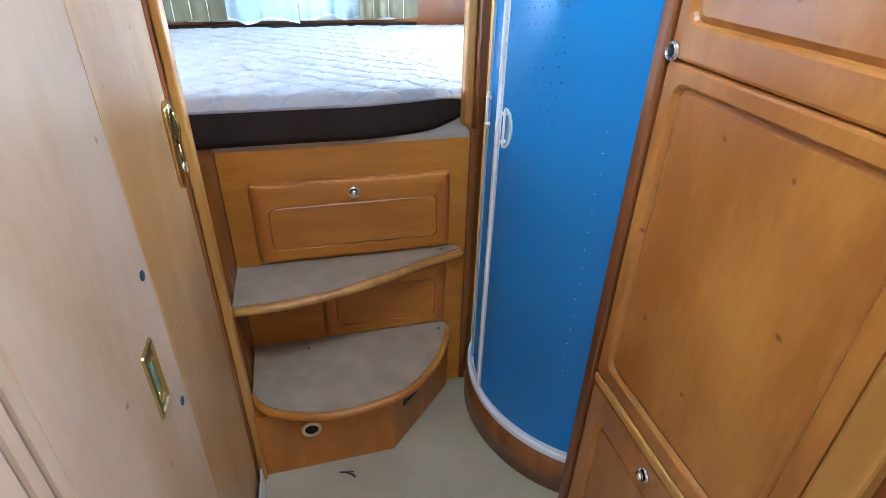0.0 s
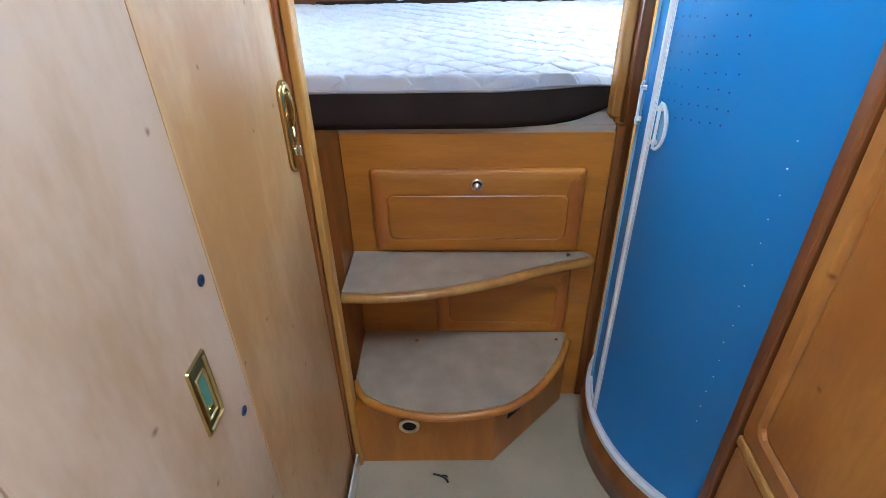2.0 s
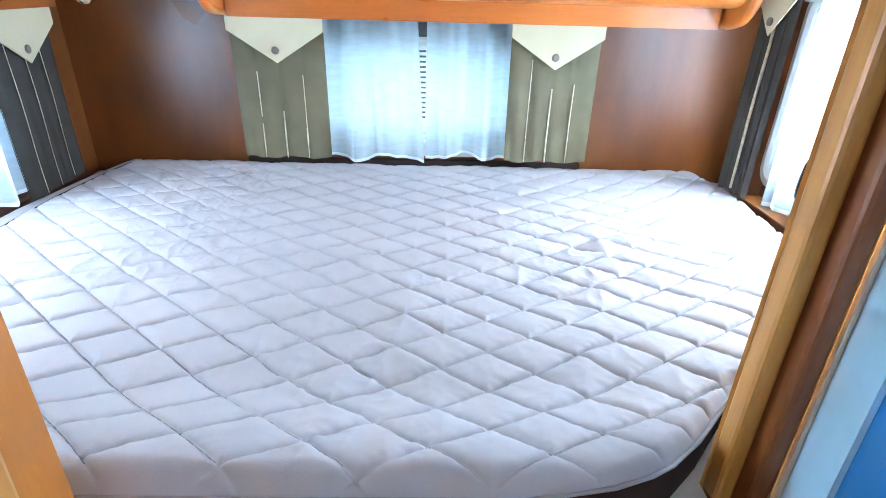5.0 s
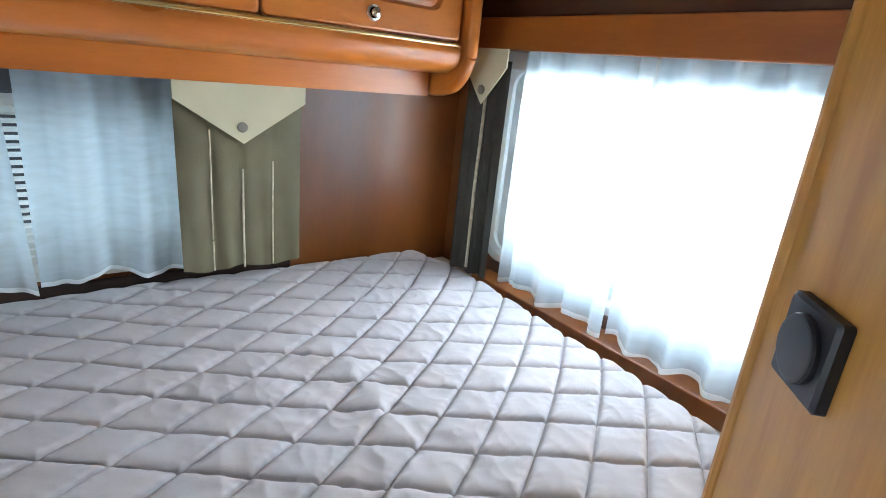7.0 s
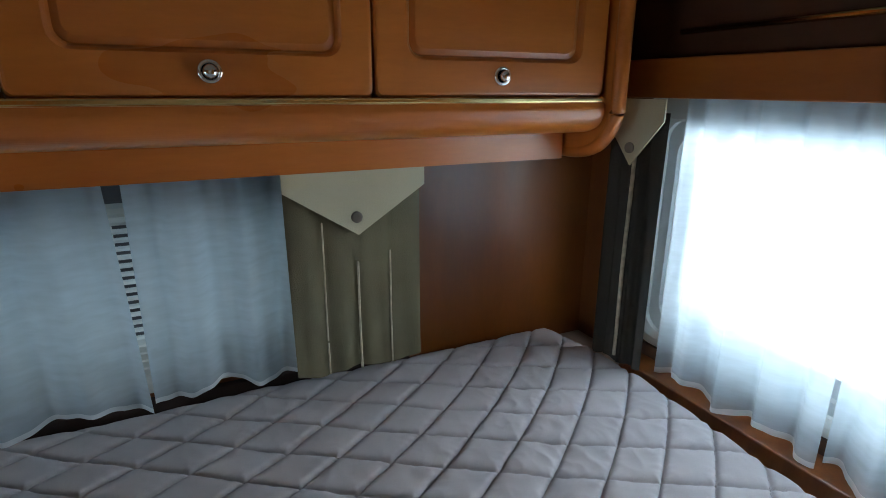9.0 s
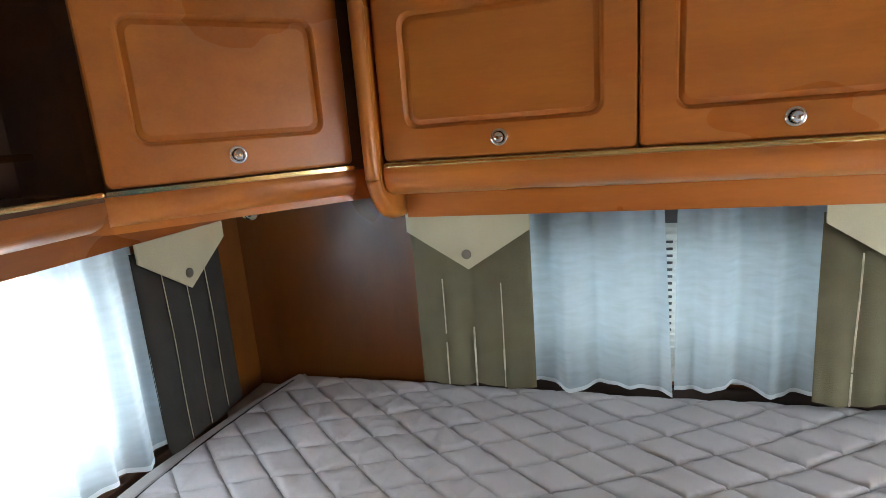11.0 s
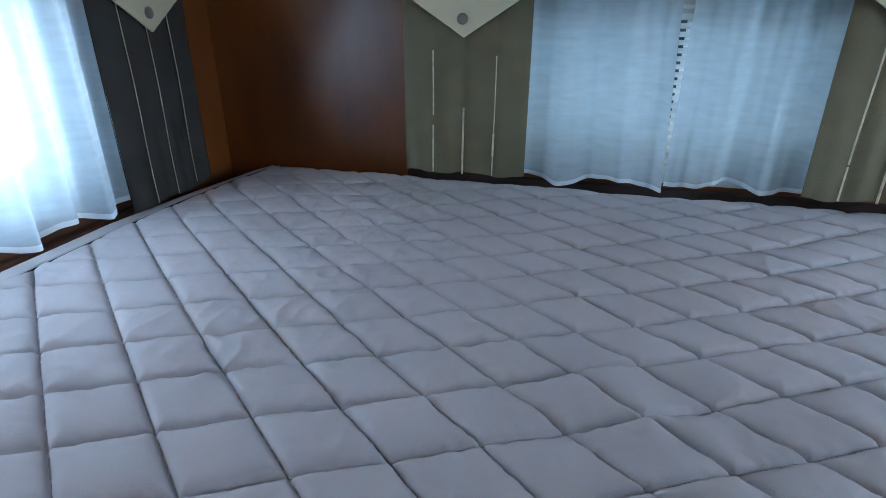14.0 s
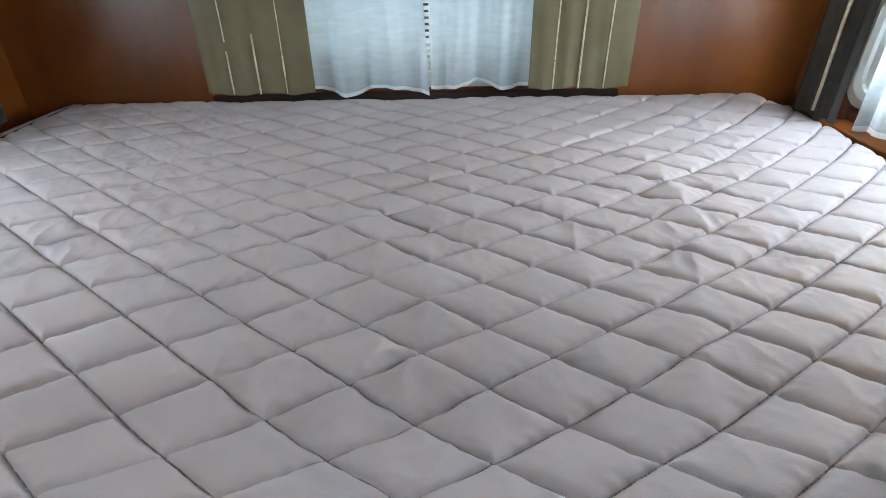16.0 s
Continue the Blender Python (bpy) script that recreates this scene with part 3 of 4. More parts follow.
post("trim_wardrobe_post", 0.487, 0.514, 0.852, 0.884, BROWN, "dark brown wooden post")
post("trim_wardrobe_edge", 0.483, 0.514, 0.290, 0.343, GOLDWOOD, "golden wooden edge post")
structure(part("wall_aisle_right", cuboid(0.50, XR, -0.33, 0.268, 0.0, ZC), HONEY), "honey-coloured aisle cupboard wall", "wall")

# ---- shower ----
SC, SR = Vector((0.768, 1.255)), 0.415


def arc(r, a0, a1, n):
    return [(SC.x + r * math.cos(radians(a0 + (a1 - a0) * i / n)), SC.y + r * math.sin(radians(a0 + (a1 - a0) * i / n))) for i in range(n + 1)]


def curved(r0, r1, a0, a1, z0, z1, n=40):
    return prism(arc(r1, a0, a1, n) + arc(r0, a1, a0, n), Matrix.Translation((0, 0, z0)), z1 - z0)


shower = thing("shower_cabin", (0.75, 1.2, 0.0), "quarter-round shower cabin with blue acrylic doors", "shower")
A0, A1, AJ = 150.5, 236.5, 182.0
part("tray_skirt", curved(SR - 0.03, SR + 0.026, A0, A1, 0.0, 0.128), BROWN, shower, "brown wooden tray skirt", True)
part("tray", prism(arc(SR - 0.032, A0, A1, 40) + [(0.9, 0.92), (1.0, 1.0), (1.0, 1.5), (0.9, 1.6)], Matrix.Translation((0, 0, 0.02)), 0.09), WHITE, shower)
part("rim", curved(SR - 0.028, SR + 0.0185, A0, A1, 0.1285, 0.144), RIM, shower, "white curved tray rim")
part("bottom_rail", curved(SR - 0.010, SR + 0.006, A0, A1, 0.1465, 0.158), RIM, shower)
d1 = part("side_door", curved(SR - 0.004, SR, A0 + 1.2, AJ, 0.1585, 1.90, 10), BLUE, shower, "narrow blue curved door")
d2 = part("main_door", curved(SR + 0.002, SR + 0.006, AJ + 0.6, A1, 0.1585, 1.90, 48), BLUE, shower, "wide blue curved door with a dotted print")
part("wall_profile", curved(SR - 0.012, SR + 0.012, A0, A0 + 2.2, 0.146, 1.92, 3), RIM, shower, "pale aluminium wall profile")
part("seal", curved(SR + 0.0005, SR + 0.007, A0 + 2.3, 165.5, 0.1585, 1.90, 8), SEAL, shower, "pale blue plastic seal")
part("door_profile", curved(SR + 0.001, SR + 0.012, AJ - 0.4, AJ + 0.9, 0.1585, 1.90, 3), RIM, d2, "white door edge profile")
part("side_door_profile", curved(SR + 0.0005, SR + 0.006, AJ + 1.0, AJ + 2.6, 0.1585, 1.90, 3), RIM, d2)


def on_shower(a, z, out=0.0):
    """A frame on the curved door: x to the viewer's right, y up, z outward."""
    c, s = math.cos(radians(a)), math.sin(radians(a))
    p = (SC.x + (SR + 0.006 + out) * c, SC.y + (SR + 0.006 + out) * s, z)
    return basis(p, (-s, c, 0), (0, 0, 1))


CLEAR = mat("milky_blue_plastic", (0.30, 0.50, 0.66), 0.25, vary=0.05, bump=0.02)


def shell_handle(parent, a, z, flip, wide=0.030):
    """A thin white D-shaped bow on the glass, with a milky shell inside and two small lugs."""
    m = on_shower(a, z)
    turn = np.linspace(-90, 90, 17)
    bow = [m @ Vector((flip * wide * math.cos(radians(t)), 0.046 * math.sin(radians(t)), 0.007)) for t in turn]
    h = part("handle", tube(bow + [m @ Vector((0, v, 0.009)) for v in np.linspace(0.040, -0.046, 6)], 0.0033, 8), WHITE, parent, "thin white half-round bow handle", True)
    disc = [(flip * (wide - 0.002) * math.cos(radians(t)), 0.044 * math.sin(radians(t))) for t in turn]
    part("shell", loops(m, [(disc, 0.0), (disc, 0.004), ([(u * 0.8, v * 0.8) for u, v in disc], 0.002)]), CLEAR, h, "milky blue plastic shell")
    for v in (-0.034, 0.034):
        part("lug", loops(m @ pose(-flip * 0.003, v, 0), [(rounded(-0.006, 0.006, -0.005, 0.005, 0.004), 0), (rounded(-0.005, 0.005, -0.004, 0.004, 0.003), 0.013)]), WHITE, h)


shell_handle(d2, 188.8, 1.030, 1)
shell_handle(d1, 172.0, 1.035, -1, 0.012)
bm = bmesh.new()
for i in range(9):
    for j in range(26):
        a, z = 185.6 + i * 2.9 + (j % 2) * 1.1, 1.05 + i * 0.004 + j * 0.029
        if random.random() < 0.88:
            turned(on_shower(a + random.uniform(-0.2, 0.2), z + random.uniform(-0.002, 0.002)), [(0.0020, -0.001), (0.0020, 0.0006)], 6, bm)
tagged(part("dot_print", bm, mat("dot_print_blue", (0.004, 0.05, 0.22), 0.4), d2, "rows of small darker dots"), kind="stuff")
bm = bmesh.new()
for k in range(15):
    a, z = 225.5 + random.uniform(-0.4, 0.4), 0.45 + 0.046 * k
    turned(on_shower(a, z), [(0.0026 * random.uniform(0.6, 1.1), -0.001), (0.001, 0.0008)], 6, bm)
tagged(part("white_spots", bm, WHITE, d2, "vertical row of small whitish spots"), kind="stuff")
# the diagonal wall behind it, towards the bed
m = basis((0.33, 1.515, 0.0), (1, 1, 0), (0, 0, 1))
u = (0.470 - 0.33) * math.sqrt(2)
structure(part("wall_shower_diagonal", prism([(0.0, 0.0), (u, 0), (u, ZC), (0, ZC)], m, 0.025), GOLDWOOD), "golden wooden diagonal wall behind the shower", "wall")
structure(part("wall_shower_end", cuboid(0.488, XR, 1.640, 1.664, 0.0, ZC), GOLDWOOD), "golden wooden shower end wall", "wall")
structure(part("trim_diagonal_edge", tube([(0.4775, 1.6545, 0.944), (0.4775, 1.6545, ZC)], 0.011, 12), GOLDWOOD), "rounded golden wooden edge strip", "trim")
post("trim_bed_opening_right", 0.331, 0.357, 1.478, 1.512, GOLDWOOD, "golden wooden post of the bed opening", 0.944)
post("trim_bed_opening_right_front", 0.358, 0.386, 1.452, 1.497, BROWN, "brown wooden post beside the shower")
post("trim_bed_opening_right_low", 0.3375, 0.357, 1.425, 1.451, BROWN, "brown post foot beside the steps", 0.0, 0.943, 0.002)
switch = thing("light_switch", (0.409, 1.594, 1.377), "square black rocker light switch on the wooden wall", "switch")
m = basis((0.409, 1.5945, 1.3765), (-1, -1, 0), (0, 0, 1))
sp = part("plate", loops(m, [(rounded(-0.036, 0.036, -0.036, 0.036, 0.004), 0.0), (rounded(-0.036, 0.036, -0.036, 0.036, 0.004), 0.008), (rounded(-0.033, 0.033, -0.033, 0.033, 0.004), 0.011)]), BLACK, switch)
part("rocker", turned(m, [(0.0275, 0.0105), (0.0275, 0.0145), (0.0262, 0.0165), (0.024, 0.0168)], 32), BLACK, switch, "round black rocker")

# ---- steps up to the bed ----
STEP1, STEP2, BED = 0.277, 0.575, 0.943
step = thing("lower_step", (-0.05, 1.3, 0.0), "low wooden step box with a rounded carpeted tread", "step")
edge = [(-0.34, 1.225), (-0.30, 1.165), (-0.217, 1.126), (-0.099, 1.108), (0.044, 1.128), (0.120, 1.163), (0.19, 1.23), (0.245, 1.315), (0.283, 1.405)]


def smooth_line(points, n=4):
    """A Catmull-Rom curve through the points."""
    p = [Vector(q) for q in points]
    p = [2 * p[0] - p[1]] + p + [2 * p[-1] - p[-2]]
    out = []
    for i in range(1, len(p) - 2):
        for k in range(n):
            t = k / n
            out.append(0.5 * ((2 * p[i]) + (p[i + 1] - p[i - 1]) * t + (2 * p[i - 1] - 5 * p[i] + 4 * p[i + 1] - p[i + 2]) * t * t + (3 * p[i] - p[i - 1] - 3 * p[i + 1] + p[i + 2]) * t ** 3))
    return [tuple(q) for q in out + [p[-2]]]


e1 = smooth_line(edge)
part("body", prism([(-0.3445, 1.157), (0.054, 1.168), (0.285, 1.405), (0.285, 1.428), (-0.3445, 1.428)], Matrix.Identity(4), 0.245), HONEY, step)
part("tread_board", prism(e1 + [(0.285, 1.429), (-0.3445, 1.429)], Matrix.Translation((0, 0, 0.2455)), 0.028), HONEY_X, step, "honey-coloured rounded tread board")
part("tread_edge", tube([(x, y, 0.2625) for x, y in e1], 0.0125, 8), HONEY_X, step, smooth=True)
part("carpet", prism([(x * 0.985 - 0.002, y + 0.004) for x, y in e1] + [(0.276, 1.4285), (-0.340, 1.4285)], Matrix.Translation((0, 0, 0.2737)), 0.004), FELT, step, "grey-beige carpet inlay")
m = basis((-0.187, 1.1585, 0.172), (1, 0.027, 0), (0, 0, 1)) @ pose(0, 0, 0.006)
ring = part("socket_ring", turned(m, [(0.029, 0), (0.029, 0.004), (0.026, 0.006), (0.021, 0.006), (0.020, -0.012)]), IVORY, step, "ivory plastic ring socket", True)
part("socket_bottom", turned(m, [(0.0195, 0.001), (0.0195, 0.002)]), DARK, ring)
m = basis((0.093, 1.2080, 0.138), (0.231, 0.237, 0), (0, 0, 1))
part("vent_slot", prism([(0, 0), (0.118, 0), (0.118, 0.030), (0, 0.030)], m, 0.0015), DARK, step, "dark rectangular vent slot")
for x, y in ((0.247, 1.392), (-0.177, 1.382)):
    part("screw", turned(Matrix.Translation((x, y, 0.2777)), [(0.006, 0), (0.005, 0.003), (0.002, 0.0035)], 12), CHROME, step, smooth=True)

step2 = thing("upper_step", (-0.1, 1.35, STEP2), "upper wooden shelf step with a curved front and carpet", "step")
edge2 = [(-0.344, 1.234), (-0.234, 1.235), (-0.099, 1.256), (0.038, 1.297), (0.181, 1.357), (0.285, 1.392), (0.312, 1.403), (0.315, 1.420)]
e2 = smooth_line(edge2)
part("board", prism(e2 + [(0.315, 1.4285), (-0.3445, 1.4285)], Matrix.Translation((0, 0, STEP2 - 0.026)), 0.024), HONEY_X, step2, "honey-coloured curved shelf board")
part("edge", tube([(x, y, STEP2 - 0.0135) for x, y in e2], 0.0125, 8), GOLDWOOD, step2, "rounded golden wooden edge", True)
part("carpet", prism([(x, y + 0.006) for x, y in e2[:-4]] + [(0.300, 1.4282), (-0.3442, 1.4282)], Matrix.Translation((0, 0, STEP2 - 0.0015)), 0.004), FELT, step2, "grey-beige carpet inlay")
part("screw", turned(Matrix.Translation((0.254, 1.405, STEP2 + 0.0025)), [(0.006, 0), (0.005, 0.003), (0.002, 0.0035)], 12), CHROME, step2, smooth=True)

# ---- bed base ----
base = thing("bed_base", (-0.1, 2.1, 0.0), "raised honey-coloured bed base with a flap door in front", "bed base")
part("front_board", cuboid(-0.3445, 0.336, 1.4295, 1.447, 0.0, 0.925), HONEY_X, base)
bp = [(XL + 0.003, 1.4295), (0.334, 1.4295), (0.334, 1.476), (0.3295, 1.476), (0.3295, 1.5165), (0.470, 1.657), (0.480, 1.667), (XR - 0.003, 1.667), (XR - 0.003, YB - 0.003), (XL + 0.003, YB - 0.003)]
part("bed_board", prism(bp, Matrix.Translation((0, 0, 0.9255)), 0.0175), BOARD, base, "pale board under the mattress")
flap = panelled_door(base, basis((-0.278, 1.4292, 0.585), (1, 0, 0), (0, 0, 1)), 0.558, 0.248, (0.040, 0.040, 0.042, 0.068), 0.020, HONEY_X, HONEY_X, "flap_door", soft_edge=True)
push_knob(flap, basis((0.0, 1.4092, 0.795), (1, 0, 0), (0, 0, 1)))
panelled_door(base, basis((-0.118, 1.4292, 0.281), (1, 0, 0), (0, 0, 1)), 0.392, 0.235, (0.036, 0.034, 0.042, 0.05), 0.014, HONEY_X, HONEY_X, "riser_panel", soft_edge=True)

# ---- mattress ----
mattress = thing("mattress", (-0.12, 2.1, BED), "thick mattress with a pale quilted top and brown border", "mattress")
TOP = 1.008


def right_edge(y):
    pts = [(1.412, 0.05), (1.417, 0.10), (1.427, 0.15), (1.442, 0.20), (1.466, 0.246), (1.530, 0.316), (1.62, 0.396), (1.69, 0.47), (1.712, 0.60), (1.75, 0.845), (1.82, 0.866), (2.24, 0.895), (2.51, 0.915), (2.67, 0.905), (2.76, 0.893), (2.84, 0.872)]
    return float(np.interp(y, [p[0] for p in pts], [p[1] for p in pts]))


def left_edge(y):
    pts = [(1.412, -1.232), (1.9, -1.224), (2.07, -1.205), (2.34, -1.203), (2.59, -1.172), (2.76, -1.140), (2.84, -1.115)]
    return float(np.interp(y, [p[0] for p in pts], [p[1] for p in pts]))


def left_seam(y):
    """Where the quilting ends at a flat border band."""
    pts = [(1.412, -1.185), (1.87, -1.173), (2.03, -1.153), (2.28, -1.153), (2.47, -1.150), (2.66, -1.128), (2.84, -1.095)]
    return float(np.interp(y, [p[0] for p in pts], [p[1] for p in pts]))


NX, NY = 860, 580
X0, X1, Y0B, Y1B = -1.235, 0.918, 1.412, 2.84
ys = np.linspace(Y0B, Y1B, NY)
lefts, rights = np.array([left_edge(y) for y in ys])[:, None], np.array([right_edge(y) for y in ys])[:, None]
seams = np.array([left_seam(y) for y in ys])[:, None]
xs = np.linspace(X0, X1, NX)[None, :]
gx, gy = np.clip(np.repeat(xs, NY, 0), lefts, rights), np.repeat(ys[:, None], NX, 1)


def stitch_count(x, y):
    """Number of the stitch line of either family at a place; whole numbers lie on a seam. The cover is pulled a little out of square."""
    u, v = x + 0.1, y - 2.0
    a = 3.539 + 9.861 * v + 1.041 * v ** 2 - 0.625 * v ** 3 + 7.369 * u + 0.504 * u * v - 1.087 * u * v ** 2 - 0.350 * u ** 2 - 1.374 * u ** 2 * v - 0.431 * u ** 3
    b = -0.433 - 10.286 * v - 0.119 * v ** 2 + 0.722 * v ** 3 + 5.303 * u - 0.201 * u * v + 0.500 * u * v ** 2 + 0.798 * u ** 2 + 0.855 * u ** 2 * v + 0.350 * u ** 3
    return a, b


def quilt_height(x, y):
    """Diamond stitching with flat puffed cells, pinched across the seams."""
    a, b = stitch_count(x, y)
    da, db = np.abs(a - np.round(a)) / 11.0, np.abs(b - np.round(b)) / 11.2
    d = np.minimum(da, db)
    along = np.where(da < db, b, a) * 0.09
    pucker = np.sin(along * 2 * math.pi / 0.021 + 3.0 * np.sin(x * 17.0 + y * 23.0)) * np.sin(along * 37.0 + x * 11.0)
    return 0.0085 * (1 - np.exp(-d / 0.0075)) - 0.0060 * np.exp(-d / 0.0022) + 0.0013 * pucker * np.exp(-d / 0.011) * (1 - np.exp(-d / 0.003))


def front_rise(y):
    f = np.clip((1.66 - y) / 0.24, 0, 1)
    return 0.058 * f ** 2 * (3 - 2 * f)


def creases(x, y):
    big = noise.noise(Vector((x * 3.1, y * 4.3, 0.0))) * 0.006 + noise.noise(Vector((x * 9.0 + 5, y * 13.0, 2.0))) * 0.0034
    fold = max(0.0, noise.noise(Vector((x * 2.3 + 7.0, y * 2.9, 1.0))) + 0.15)
    fine = -abs(noise.noise(Vector((x * 17.0 + 1.2 * y, y * 8.0 - 6.0 * x, 4.0)))) * 0.0062 - abs(noise.noise(Vector((x * 13.0 + y * 20.0, y * 11.0 - x * 24.0, 9.0)))) * 0.0045
    worn = math.exp(-((x - 0.37) / 0.20) ** 2 - ((y - 2.22) / 0.22) ** 2) + 0.8 * math.exp(-((x + 0.42) / 0.14) ** 2 - ((y - 2.12) / 0.12) ** 2) + 0.6 * math.exp(-((x + 0.15) / 0.12) ** 2 - ((y - 2.02) / 0.10) ** 2)
    rumple = noise.noise(Vector((x * 26.0 + y * 6.0, y * 13.0, 3.0))) * 0.0034
    return big + fine * (0.35 + 1.3 * fold) + worn * (fine * 0.9 + rumple)


edge_d = np.minimum(np.minimum(gx - seams, rights - gx), np.minimum(gy - Y0B, Y1B - gy))
rim_d = np.minimum(np.minimum(gx - lefts, rights - gx), np.minimum(gy - Y0B, Y1B - gy))
crease = np.array([[creases(x, y) for x, y in zip(rx, ry)] for rx, ry in zip(gx, gy)])
ridge = 0.008 * np.exp(-((gx + 0.16 + 0.5 * (gy - 1.95)) / 0.035) ** 2) * np.exp(-((gy - 1.98) / 0.14) ** 2) + 0.008 * np.exp(-((gx - 0.33 - 0.2 * (gy - 2.05)) / 0.03) ** 2) * np.exp(-((gy - 2.1) / 0.22) ** 2)
ridge += 0.007 * np.exp(-((gx + 0.30 - 0.9 * (gy - 2.0)) / 0.024) ** 2) * np.exp(-((gy - 2.05) / 0.10) ** 2)
ridge += 0.006 * np.exp(-((gx - 0.13 - 0.12 * np.sin((gy - 1.6) * 6.0)) / 0.022) ** 2) * np.exp(-((gy - 1.72) / 0.13) ** 2)
gz = TOP - 0.005 + front_rise(gy) + (quilt_height(gx, gy) + crease + ridge) * np.clip(edge_d / np.where(gy > 2.7, 0.05, 0.016), 0, 1) - 0.026 * np.clip(1 - rim_d / np.where(gx < seams + 0.01, 0.014, 0.035), 0, 1) ** 2
gz -= 0.004 * np.exp(-(np.abs(gx - seams) / 0.004) ** 2)
grid = np.stack([gx, gy, gz], axis=2)
verts = grid.reshape(-1, 3).tolist()
faces = [(j * NX + i, j * NX + i + 1, (j + 1) * NX + i + 1, (j + 1) * NX + i) for j in range(NY - 1) for i in range(NX - 1)
         if gx[j, i + 1] - gx[j, i] > 1e-6 or gx[j + 1, i + 1] - gx[j + 1, i] > 1e-6]
me = bpy.data.meshes.new("quilted_top")
me.from_pydata(verts, [], faces)
me.materials.append(QUILT)
me.polygons.foreach_set("use_smooth", [True] * len(me.polygons))
top = new("quilted_top", me)
top.parent, top.matrix_parent_inverse = mattress, mattress.matrix_basis.inverted()
tagged(top, "pale grey diamond-quilted cover")
ringv = [grid[0, i] for i in range(0, NX, 8)] + [grid[j, -1] for j in range(0, NY, 8)] + [grid[-1, i] for i in range(NX - 1, -1, -8)] + [grid[j, 0] for j in range(NY - 1, -1, -8)]
ringv = [Vector(v) for v in ringv]
ringv = [v for k, v in enumerate(ringv) if (v - ringv[k - 1]).length > 0.002]


def on_top(x, y):
    """Height of the cover at a place."""
    fj, fi = (y - Y0B) / (Y1B - Y0B) * (NY - 1), (x - X0) / (X1 - X0) * (NX - 1)
    j, i = min(int(fj), NY - 2), min(int(fi), NX - 2)
    p, q = fj - j, fi - i
    return float((gz[j, i] * (1 - q) + gz[j, i + 1] * q) * (1 - p) + (gz[j + 1, i] * (1 - q) + gz[j + 1, i + 1] * q) * p)


# stitching thread in the valleys, its grey drawing the shade of the seams
bm = bmesh.new()
for family in (0, 1):
    for k in range(-16, 20):
        run = []
        for x in np.arange(-1.18, 0.91, 0.011):
            y = 2.0
            for _ in range(9):
                e = stitch_count(x, y)[family] - k
                y = min(3.2, max(1.0, y - e / (stitch_count(x, y + 0.01)[family] - stitch_count(x, y)[family]) * 0.01))
            inside = 1.44 < y < 2.81 and left_seam(y) + 0.012 < x < right_edge(y) - 0.02
            if inside:
                run.append((x, y, on_top(x, y) + 0.0003))
            if (not inside or x > 0.885) and len(run) > 2:
                tube(run, 0.0008, 4, bm)
            if not inside:
                run = []
tagged(part("stitching", bm, SHADE_THREAD, mattress, "stitching thread greyed for the shade in the seams"), kind="stuff")
mid = Vector((-0.1, 2.1, 0))
bm = bmesh.new()
levels = []
for k, (zz, out) in enumerate(((0.0, 0.0), (0.35, 0.007), (0.75, 0.008), (1.0, 0.001))):
    lv = []
    for v in ringv:
        d = Vector((v.x - mid.x, v.y - mid.y, 0)).normalized()
        lv.append(bm.verts.new((v.x + d.x * out, v.y + d.y * out, (v.z + 0.0005) * (1 - zz) + 0.9436 * zz)))
    levels.append(lv)
for a, b in zip(levels, levels[1:]):
    for i in range(len(a)):
        bm.faces.new((a[i], a[(i + 1) % len(a)], b[(i + 1) % len(b)], b[i]))
bm.faces.new(levels[-1])
part("border", bm, SIDE, mattress, "dark brown mattress border", True)
loop = [v + Vector((v.x - mid.x, v.y - mid.y, 0)).normalized() * 0.003 for v in ringv]
line = [(left_seam(y), y, on_top(left_seam(y), y) + 0.001) for y in np.arange(1.45, 2.80, 0.02)]
part("border_seam", tube(line, 0.0022, 6), SIDE, mattress, "dark seam beside the flat border band", True)
part("piping", tube(loop + [loop[0]], 0.0035, 6), PIPING, mattress, "narrow pale piping", True)
# brown board between the mattress and the rear wall
structure(part("trim_rear_ledge", cuboid(-0.72, 0.47, 2.846, 2.866, 0.9435, 1.013, bevel=0.004), SIDE), "dark brown ledge below the rear window", "trim")
structure(part("trim_right_ledge", cuboid(0.94, XR - 0.003, 1.667, 2.62, 0.9435, 0.988, bevel=0.004), BROWN), "brown wooden ledge below the side window", "trim")
structure(part("trim_right_skirting", cuboid(XR - 0.012, XR - 0.003, 1.667, 2.62, 0.989, 1.020), DARKWOOD_SHADE), "dark brown wooden strip below the side window", "trim")
structure(part("trim_left_skirting", cuboid(XL + 0.003, XL + 0.012, 1.304, 2.66, 0.989, 1.020), DARKWOOD_SHADE), "dark brown wooden strip below the side window", "trim")
structure(part("trim_left_ledge", cuboid(XL + 0.003, -1.236, 1.304, 2.66, 0.9435, 0.988, bevel=0.004), DARKWOOD_SHADE), "brown wooden ledge below the side window", "trim")

# ---- overhead lockers ----


def locker(x0, x1, inset, label):
    t = thing("overhead_locker", ((x0 + x1) / 2, 2.73, 1.61), label, "cabinet", "overhead lockers on the rear wall")
    part("body", cuboid(x0 + 0.001, x1 - 0.001, 2.612, YB - 0.003, 1.6085, ZC - 0.003), BROWN, t)
    w = x1 - x0 - 0.004
    d = panelled_door(t, basis((x0 + 0.002, 2.612, 1.6165), (1, 0, 0), (0, 0, 1)), w, 0.335, inset, 0.020, CABIN_X, CABIN_X)
    push_knob(d, basis(((x0 + x1) / 2 + (0.0 if x0 > -0.5 else -0.005), 2.592, 1.652), (1, 0, 0), (0, 0, 1)))
    return t


